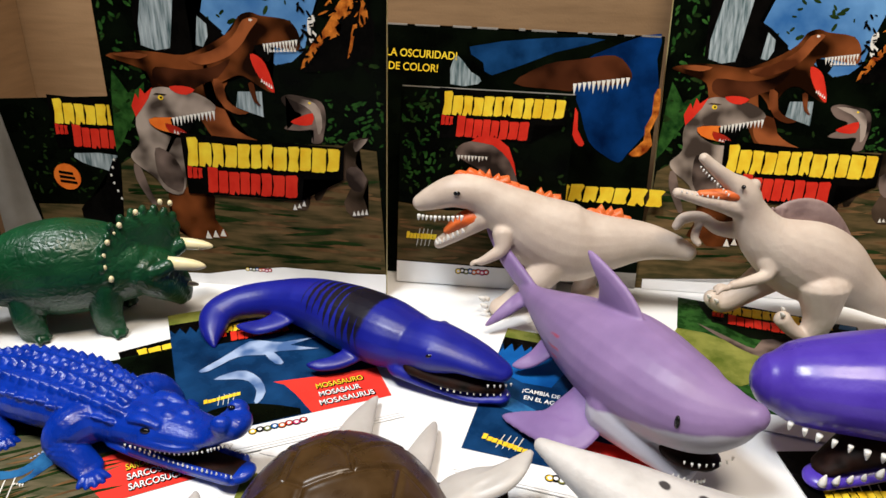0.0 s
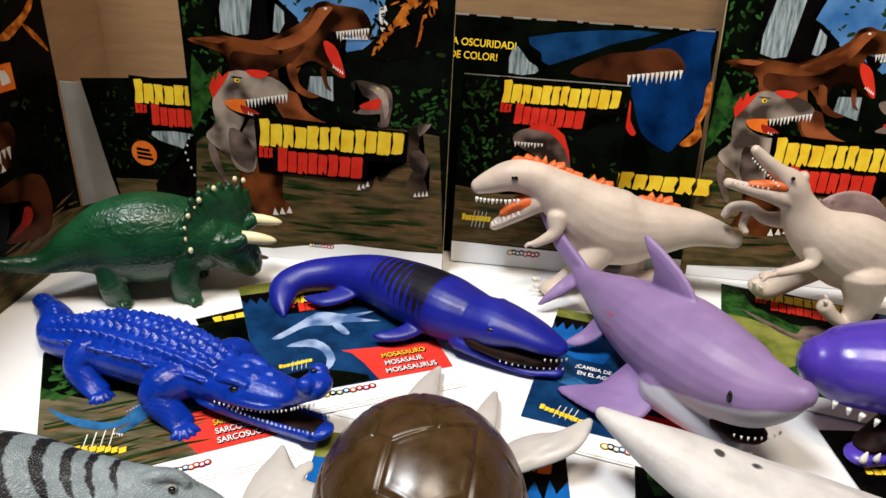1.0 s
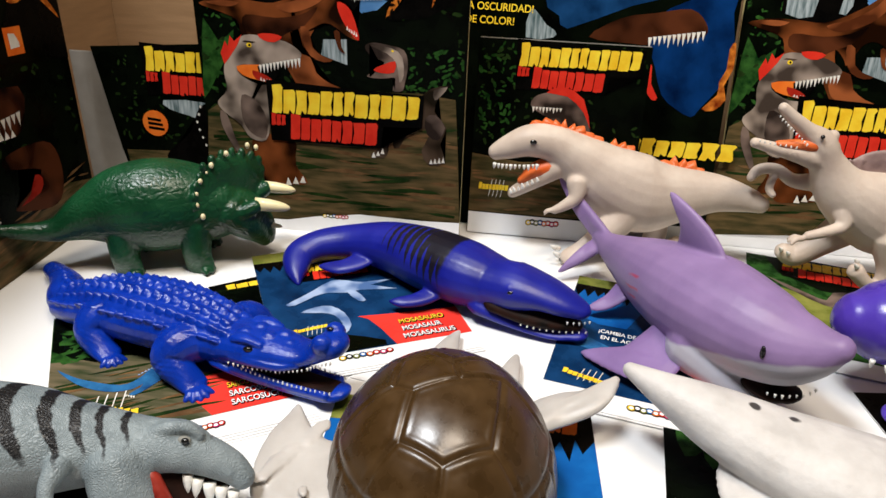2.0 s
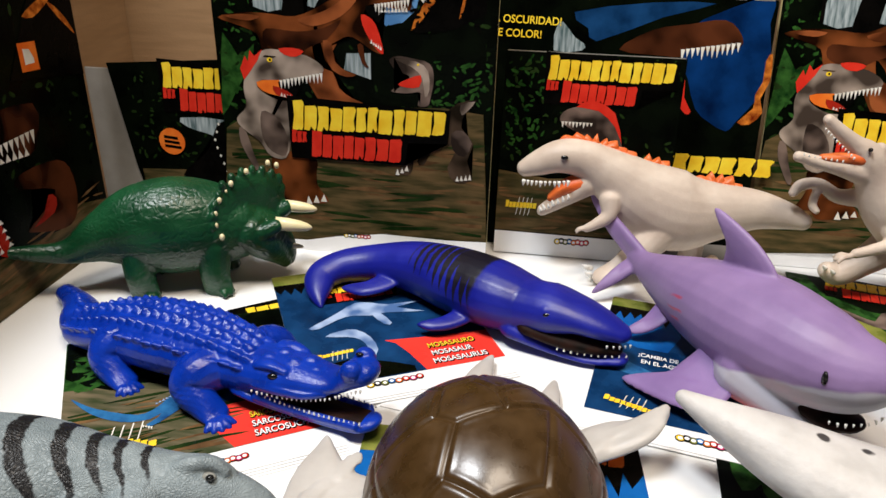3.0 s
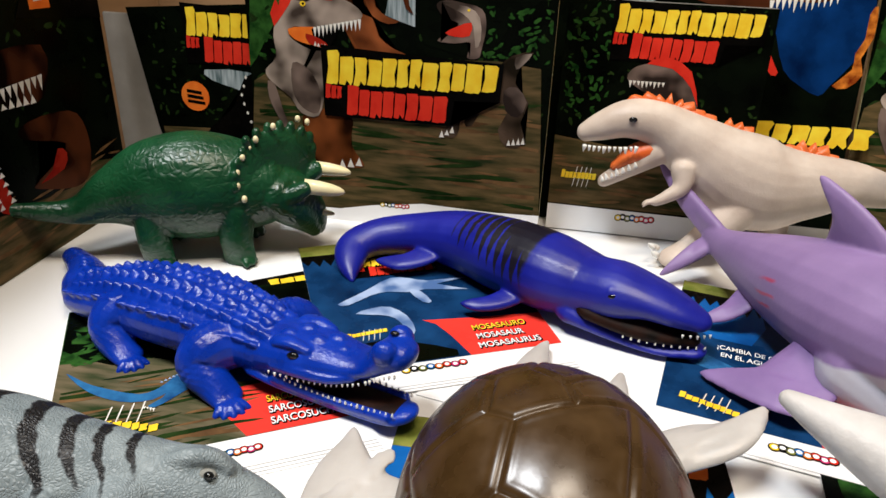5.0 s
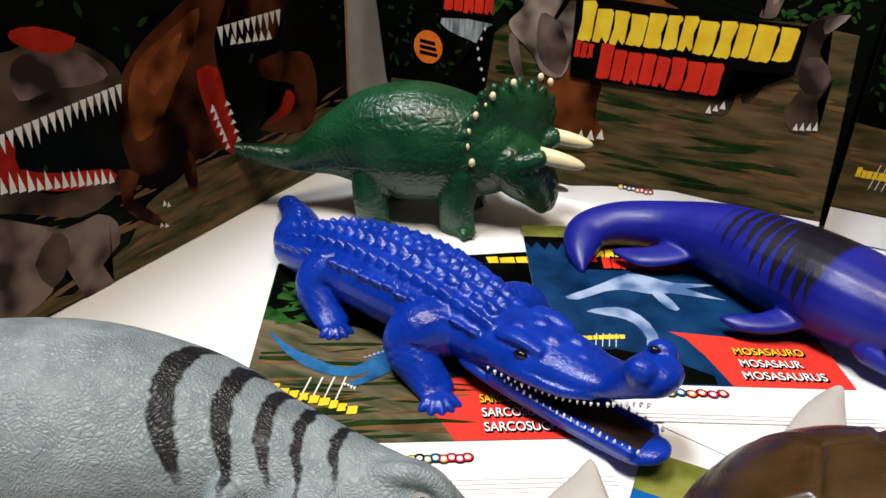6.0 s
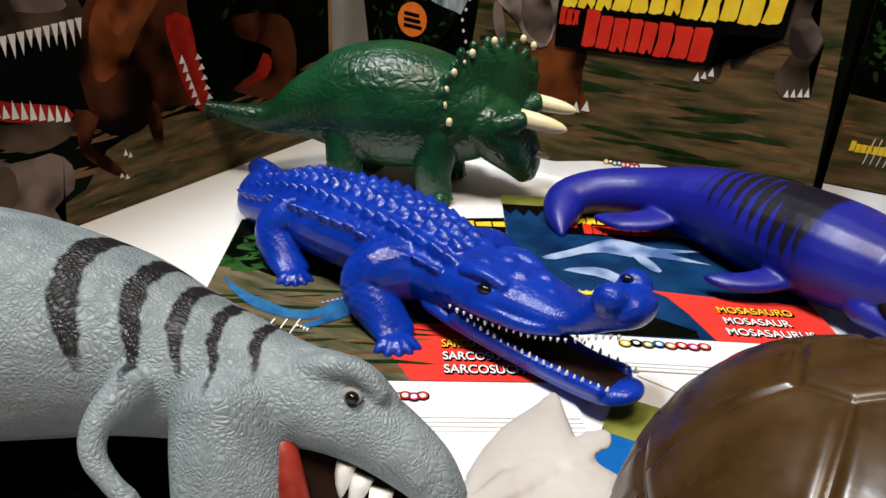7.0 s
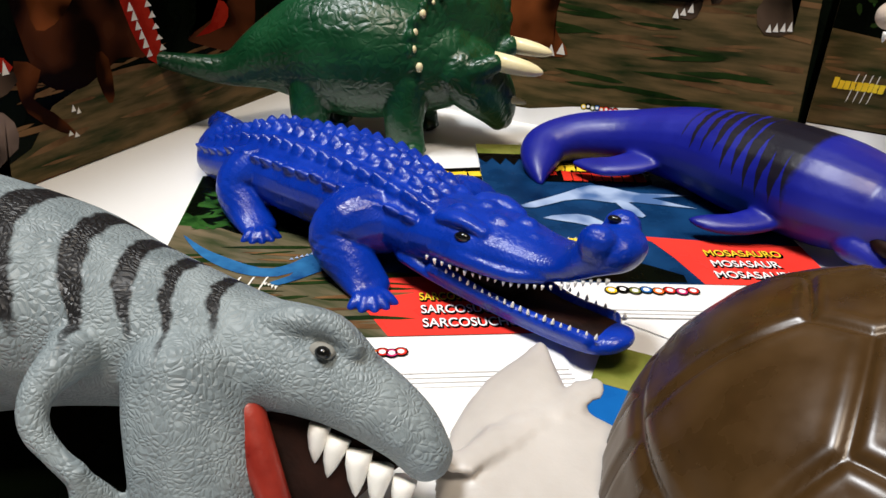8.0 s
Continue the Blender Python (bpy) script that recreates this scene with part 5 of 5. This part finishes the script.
# bone-white meat-eater at the back
B = (0.12, 0.578, 0.0)
o = thing("toy_tyrannosaur", "bone-white vinyl tyrannosaur toy with orange back spikes", "toy", B, "reptile toys")
bm = bmesh.new()
tube(bm, [(24, 577, 77, 6, 6), (34, 577, 82, 9, 9), (50, 578, 88, 12, 12), (68, 579, 86, 13, 14), (90, 580, 74, 17, 20), (112, 580, 60, 21, 28), (136, 580, 52, 22, 30), (160, 580, 54, 18, 22), (186, 579, 58, 12, 15), (208, 577, 56, 8, 10), (221, 575, 53, 6, 6)], B, 22)
tube(bm, [(70, 578, 70, 11, 10), (54, 577, 57, 9, 6), (40, 576, 47, 6, 4)], B)
tube(bm, [(86, 566, 63, 8), (86, 561, 53, 5.5), (78, 558, 47, 4), (71, 557, 43, 3)], B)
toes(bm, (71, 557, 43), (-1, -0.2), B, 2, 0.5, 7, 1.8)
tube(bm, [(126, 574, 42, 15), (112, 566, 26, 11), (98, 562, 14, 7), (86, 558, 6, 9, 5)], B)
tube(bm, [(142, 592, 44, 15), (152, 590, 24, 9), (150, 587, 8, 9, 5)], B)
tube(bm, [(146, 583, 6, 8, 5), (160, 578, 12, 6, 5), (166, 576, 18, 5)], B)
skin(bm, M["bone"], o, 1.0, 12)
for p in ((78, 553, 9), (76, 558, 12), (79, 564, 9)):
    put("claw", claw_ivory, o, p, (-0.6, -0.3, 0.5), 1.2)
bm = bmesh.new()
tube(bm, [(72, 577, 72, 9, 8), (56, 576, 66, 8, 6), (46, 576, 58, 5, 3)], B)
part("mouth", bm, M["spike"], o, "orange-red painted mouth lining")
eyes(o, [(52, 565.5, 91)], 1.9, squash=(1.4, 0.6, 0.9))
teeth_row(o, tooth_mid, (24, 569, 72), (40, 564.5, 72), (58, 565.5, 75), (0, -0.1, -1), 11, size=1.0)
teeth_row(o, tooth_mid, (38, 570, 48), (46, 567, 54), (60, 567, 62), (-0.3, -0.1, 1), 7, size=1.0)
for x0, x1, z0, z1, n, y, hh in ((48, 98, 95, 84, 8, 583, 13), (100, 122, 82, 80, 4, 588, 9), (144, 174, 72, 67, 5, 587, 11)):
    outline = [(x0, y, z0 - 4)]
    for i in range(n):
        t = i / (n - 1)
        x, z, k = x0 + (x1 - x0) * t, z0 + (z1 - z0) * t, hh * (0.55 + 0.45 * math.sin(math.pi * t))
        outline += [(x, y, z + k * 0.55), (x + 4, y, z + k + 1.5 * (i % 2))]
    outline += [(x1 + 4, y, z1 - 4), ((x0 + x1) / 2, y, (z0 + z1) / 2 - 8)]
    bm = bmesh.new()
    fin(bm, outline, 7, B, 2)
    part("crest", bm, M["spike"], o, "orange ragged back crest")

# ivory sail-backed dinosaur
B = (0.30, 0.56, 0.002)
o = thing("toy_spinosaur", "ivory vinyl spinosaur toy with mauve sail, head raised", "toy", B, "reptile toys")
bm = bmesh.new()
tube(bm, [(211, 556, 131, 3.5, 3.5), (221, 557, 123, 4.5, 4.5), (232, 559, 115, 6, 6), (242, 561, 107, 10, 10), (251, 562, 92, 11, 12), (266, 563, 74, 17, 19), (292, 564, 61, 22, 29), (315, 565, 52, 22, 27), (338, 566, 40, 15, 17), (362, 568, 27, 10, 11), (395, 570, 16, 7, 7), (440, 572, 9, 4, 4)], B, 22)
tube(bm, [(198, 555, 106, 3.5, 3.5), (214, 557, 102, 4.5, 4.5), (232, 559, 99, 8, 7), (244, 561, 95, 9, 8)], B)
tube(bm, [(266, 552, 62, 7), (266, 547, 54, 4.8), (254, 543, 50, 3.8), (243, 541, 47, 3.3)], B)
toes(bm, (240, 540, 45), (-1, 0), B, 3, 0.5, 9, 2.2)
tube(bm, [(252, 570, 76, 7), (236, 572, 75, 5), (222, 571, 83, 4), (210, 569, 82, 4), (205, 567, 76, 3)], B)
tube(bm, [(222, 571, 80, 3), (219, 566, 70, 3), (222, 563, 66, 2.5)], B, 8)
tube(bm, [(306, 551, 46, 18), (308, 547, 24, 11), (304, 545, 7, 8, 6)], B)
tube(bm, [(304, 545, 6, 7, 5), (290, 543, 15, 7, 5), (281, 542, 24, 6)], B)
tube(bm, [(284, 578, 42, 14), (266, 574, 28, 10), (250, 572, 18, 9), (240, 570, 21, 6)], B)
for k in range(7):
    ball(bm, 250 + 2.2 * k, 563, 112 - 7.0 * k, 4.2, B)
skin(bm, M["spino"], o, 0.9, 10)
bm = bmesh.new()
fin(bm, [(258, 566, 80), (268, 566, 96), (284, 566, 104), (302, 566, 101), (318, 566, 86), (332, 566, 62), (318, 566, 58), (290, 566, 72), (268, 566, 74)], 6, B)
for k in range(9):
    t = k / 8
    tube(bm, [(264 + 58 * t, 564.5, 78 - 14 * t, 2.2), (266 + 62 * t, 564.5, 92 + 12 * math.sin(2.6 * t + 0.3) - 22 * t, 1.4)], B, 6, 1)
skin(bm, M["sail"], o, 0.9, 3, "mauve ribbed back sail", "sail")
bm = bmesh.new()
tube(bm, [(214, 556, 106, 3, 2), (228, 557, 106, 5, 4), (238, 558, 106, 6, 5)], B)
part("mouth", bm, M["spike"], o, "orange-red painted mouth lining")
eyes(o, [(239, 551, 114)], 1.5)
teeth_row(o, tooth_small, (209, 552, 127), (220, 551, 117), (232, 551, 108), (-0.3, -0.1, -1), 11, size=0.9)
teeth_row(o, tooth_small, (199, 551, 108), (212, 550, 106), (226, 550, 105), (-0.1, -0.1, 1), 8, size=0.9)
for p in ((238, 564, 24), (243, 562, 22), (280, 538, 28), (283, 546, 28)):
    put("claw", claw_ivory, o, p, (-0.6, -0.2, 0.6), 0.9)

# grey striped meat-eater
B = (-0.16, 0.255, 0.0)
o = thing("toy_allosaur", "grey vinyl dinosaur toy with black stripes, jaws agape", "toy", B, "reptile toys")
bm = bmesh.new()
tube(bm, [(-59, 286, 23.5, 5.5, 5), (-66, 287, 29, 7.5, 6.5), (-78, 286, 35, 9.5, 8.2), (-91, 284, 38.5, 12, 10), (-106, 282, 38, 14.5, 13.5), (-128, 279, 38.5, 19, 18), (-152, 274, 40, 26, 24), (-182, 260, 42, 31, 29), (-215, 242, 38, 29, 29), (-245, 230, 28, 19, 20), (-266, 214, 15, 10, 10), (-276, 195, 8, 6, 6)], B, 24)
tube(bm, [(-107, 272, 38, 13, 13), (-102, 266, 30, 13, 11), (-95, 259, 18, 12, 8), (-84, 254, 9, 9, 5)], B, 18)
ball(bm, -90, 277, 40, 5, B)
tube(bm, [(-100, 287, 45, 4), (-90, 287, 46.5, 4), (-82, 288, 46.5, 3.2), (-75, 289, 42, 2)], B, 8)
tube(bm, [(-99, 280, 45, 3), (-90, 283, 49, 3.2), (-82, 285.5, 49.2, 2.8), (-76, 286, 44.5, 2)], B, 8)
tube(bm, [(-92, 276, 42, 2.4), (-84, 277.5, 41.5, 2.2), (-77, 280.5, 39.5, 1.8)], B, 8)
ball(bm, -64, 281.5, 30, 2.2, B)
tube(bm, [(-124, 261, 44, 5.5), (-124, 252, 41, 3.4), (-122, 248, 36, 2.8), (-117, 247.5, 31, 2.3), (-113, 248, 28, 2.5)], B)
for dy, dz in ((-3, -4), (1, -6), (4, -3)):
    tube(bm, [(-113, 248, 28, 1.9), (-111 + dy * 0.4, 248 + dy * 0.7, 23 + dz * 0.3, 1.7), (-111 + dy * 0.8, 248 + dy, 17 + dz * 0.4, 1.1)], B, 8, 2)
tube(bm, [(-190, 236, 38, 20), (-192, 222, 18, 13), (-196, 218, 8, 9, 7), (-182, 212, 5, 10, 5)], B)
tube(bm, [(-188, 272, 34, 18), (-196, 280, 14, 10), (-184, 284, 5, 10, 5)], B)
toes(bm, (-176, 210, 5), (1, -0.3), B, 3, 0.5, 10, 3.2)
toes(bm, (-180, 286, 5), (1, 0.2), B, 3, 0.5, 10, 3.2)
skin(bm, M["grey"], o, 0.9, 5)
bm = bmesh.new()
fin(bm, [(-106, 278, 40), (-90, 285, 36), (-64, 290, 25), (-70, 280, 16), (-80, 266, 10), (-98, 268, 20)], 7, B, 2)
part("mouth", bm, M["maw"], o, "dark painted mouth lining")
bm = bmesh.new()
tube(bm, [(-93, 272, 34, 3.5, 3), (-87, 268, 26, 3.5, 3), (-80, 264, 17, 3, 3)], B)
part("tongue", bm, M["tongue"], o, "dark red painted tongue")
teeth_row(o, tooth_big, (-82, 278, 31), (-73, 279.5, 26), (-60, 282.5, 19), (0.0, -0.5, -1), 5, size=1.35)
teeth_row(o, tooth_big, (-80, 292, 29), (-70, 294, 25), (-61, 292, 19), (0.0, 0.1, -1), 5, size=1.1)
bm = bmesh.new()
ball(bm, -81.8, 282.2, 45.2, 2.3, B, (1.4, 0.9, 0.7))
ob = part("eye", bm, M["eye_white"], o, "pale painted eye")
bm = bmesh.new()
ball(bm, -80.6, 280.9, 45.9, 1.45, B, (1.2, 1, 0.9))
part("pupil", bm, M["pupil"], ob, "black painted pupil")
nt = M["grey"].node_tree
run = along(nt, (1.0, 0.38, 0.55), (0, 0, 0), 0.0025, 260)
tot = None
for c, w, low in ((0.0425, 0.0027, 0.046), (0.0535, 0.0022, 0.046), (0.0618, 0.0020, 0.047), (0.0690, 0.0016, 0.0465), (0.0765, 0.0018, 0.049)):
    d = math_node(nt, "ABSOLUTE", math_node(nt, "SUBTRACT", run, c))
    high = along(nt, (0.0, 0.15, 1), (0, 0, low), 0.006, 420)
    taper = math_node(nt, "MINIMUM", 1.0, math_node(nt, "ADD", 0.35, math_node(nt, "MULTIPLY", high, 70.0)))
    near = math_node(nt, "SUBTRACT", math_node(nt, "MULTIPLY", taper, w), d)
    s = math_node(nt, "MULTIPLY", step(nt, near, 0.0, 0.0006), step(nt, high, 0.0, 0.004))
    tot = s if tot is None else math_node(nt, "MAXIMUM", tot, s)
paint_over(M["grey"], tot, (0.006, 0.006, 0.007))

# pale spotted toy
B = (0.20, 0.32, 0.0)
o = thing("toy_ray", "pale vinyl toy with a pointed snout and dark spots", "toy", B, "reptile toys")
bm = bmesh.new()
tube(bm, [(107, 367, 45, 3.5, 3.5), (122, 358, 42, 9, 8), (145, 347, 37, 17, 14), (172, 336, 31, 24, 17), (205, 324, 26, 30, 20), (240, 314, 23, 30, 20), (275, 306, 21, 24, 18), (310, 300, 20, 14, 14)], B, 22)
fin(bm, [(150, 335, 22), (150, 300, 12), (170, 270, 6), (200, 285, 10), (200, 310, 20)], 8, B)
skin(bm, M["pale"], o, 1.0, 8)
nt = M["pale"].node_tree
tot = None
for c, r in (((-0.040, 0.022, 0.048), 0.0034), ((-0.022, 0.018, 0.050), 0.0036), ((0.000, 0.012, 0.051), 0.005), ((0.006, 0.008, 0.053), 0.004), ((0.012, -0.008, 0.052), 0.0026)):
    tc = nt.nodes.new("ShaderNodeTexCoord")
    d = nt.nodes.new("ShaderNodeVectorMath")
    d.operation = "DISTANCE"
    nt.links.new(noise_warp(nt, 0.0006), d.inputs[0])
    d.inputs[1].default_value = Vector(c) + Vector((0.0018, 0.0018, 0.0018))
    s = math_node(nt, "SUBTRACT", 1.0, step(nt, d.outputs["Value"], r * 0.75, r))
    tot = s if tot is None else math_node(nt, "MAXIMUM", tot, s)
paint_over(M["pale"], tot, (0.05, 0.045, 0.045))

# brown-shelled turtle
B = (0.0215, 0.315, 0.0)
o = thing("toy_turtle", "glossy brown-shelled turtle toy with translucent pale flippers", "toy", B, "reptile toys")
seams = [((1, 331), (13, 337)), ((13, 337), (16, 356)), ((16, 356), (20, 372)), ((13, 337), (25, 326)), ((25, 326), (46, 352)), ((25, 326), (29, 315)), ((29, 315), (10, 306)), ((10, 306), (1, 311)), ((1, 311), (1, 331)),
         ((29, 315), (47, 326)), ((47, 326), (66, 316)), ((46, 352), (61, 346)), ((46, 352), (42, 368)), ((1, 311), (-24, 302)), ((10, 306), (8, 284)), ((8, 284), (27, 276)), ((27, 276), (46, 287)), ((46, 287), (47, 304)),
         ((47, 304), (47, 326)), ((1, 331), (-14, 350)), ((8, 284), (-12, 268)), ((27, 276), (27, 258)), ((46, 287), (62, 276))]
bm = bmesh.new()
N, K, RX, RY, RZ = 300, 150, 0.052, 0.060, 0.056
TC, TS = math.cos(0.19), math.sin(0.19)
seam_a = np.array([[p[0] / 1000 - B[0], p[1] / 1000 - B[1]] for p, q in seams])
seam_b = np.array([[q[0] / 1000 - B[0], q[1] / 1000 - B[1]] for p, q in seams])
rows_ = []
for k in range(K + 1):
    e = (k / K) * math.pi / 2
    row = []
    rim = math.sin(e)
    for i in range(N):
        a = 2 * math.pi * i / N
        u, v, z = RX * rim * math.cos(a), RY * rim * math.sin(a), 0.012 + RZ * math.cos(e)
        x, y = 0.0015 + u * TC - v * TS, u * TS + v * TC
        rel = np.array([x, y]) - seam_a
        way = seam_b - seam_a
        near = np.clip((rel * way).sum(1) / (way * way).sum(1), 0, 1)
        gap = float(np.sqrt(((rel - way * near[:, None]) ** 2).sum(1)).min()) if rim < 0.9 else 0.02
        gap = min(gap, abs(rim - 0.905) * 0.075)
        if rim > 0.905:
            gap = min(gap, abs((i / 12.5) % 1 - 0.5) * 0.013)
        g = 0.0009 * math.exp(-(gap / 0.0008) ** 2) - 0.0003 * math.exp(-((gap - 0.0024) / 0.0012) ** 2)
        n = Vector((u / RX ** 2 * TC - v / RY ** 2 * TS, u / RX ** 2 * TS + v / RY ** 2 * TC, (z - 0.012) / RZ ** 2)).normalized()
        row.append(bm.verts.new(Vector((x, y, z)) - n * g))
        if k == 0:
            break
    rows_.append(row)
for k in range(K):
    a, b = rows_[k], rows_[k + 1]
    for i in range(N):
        if k == 0:
            bm.faces.new((a[0], b[i], b[(i + 1) % N]))
        else:
            bm.faces.new((a[i], b[i], b[(i + 1) % N], a[(i + 1) % N]))
bm.faces.new(rows_[-1][::-1])
part("shell", bm, M["shell"], o, "glossy dark brown plated shell")
bm = bmesh.new()
ball(bm, 25, 315, 12, 44, B, (1, 1.15, 0.22), 24)
fin(bm, [(-10, 290, 12), (-34, 276, 10), (-56, 284, 11), (-63, 302, 13), (-63, 322, 15), (-58, 338, 16), (-55, 347, 16), (-48, 338, 15), (-38, 327, 14), (-18, 322, 13), (-4, 312, 13)], 8, B)
for k in range(26):
    ball(bm, -34 - 24 * ((k * 0.618) % 1), 288 + 46 * ((k * 0.387) % 1), 17.4 + 0.04 * (k % 5), 2.2 + 0.5 * (k % 4), B, (1, 1.3, 0.35), 8)
fin(bm, [(60, 345, 15), (76, 350, 17), (95, 357, 24), (104, 368, 29), (106, 379, 31), (99, 376, 28), (88, 374, 22), (76, 376, 17), (60, 366, 15)], 7, B)
fin(bm, [(-4, 362, 12), (-2, 392, 10), (5, 420, 9), (17, 440, 9), (19, 420, 9), (20, 380, 12)], 5, B)
fin(bm, [(34, 360, 12), (38, 385, 10), (52, 422, 8), (56, 408, 8), (52, 362, 12)], 5, B)
tube(bm, [(25, 272, 16, 12, 9), (25, 252, 20, 13, 11), (25, 240, 19, 10, 9)], B)
skin(bm, M["flipper"], o, 0.9, 5, "translucent pale grey flippers and underside")
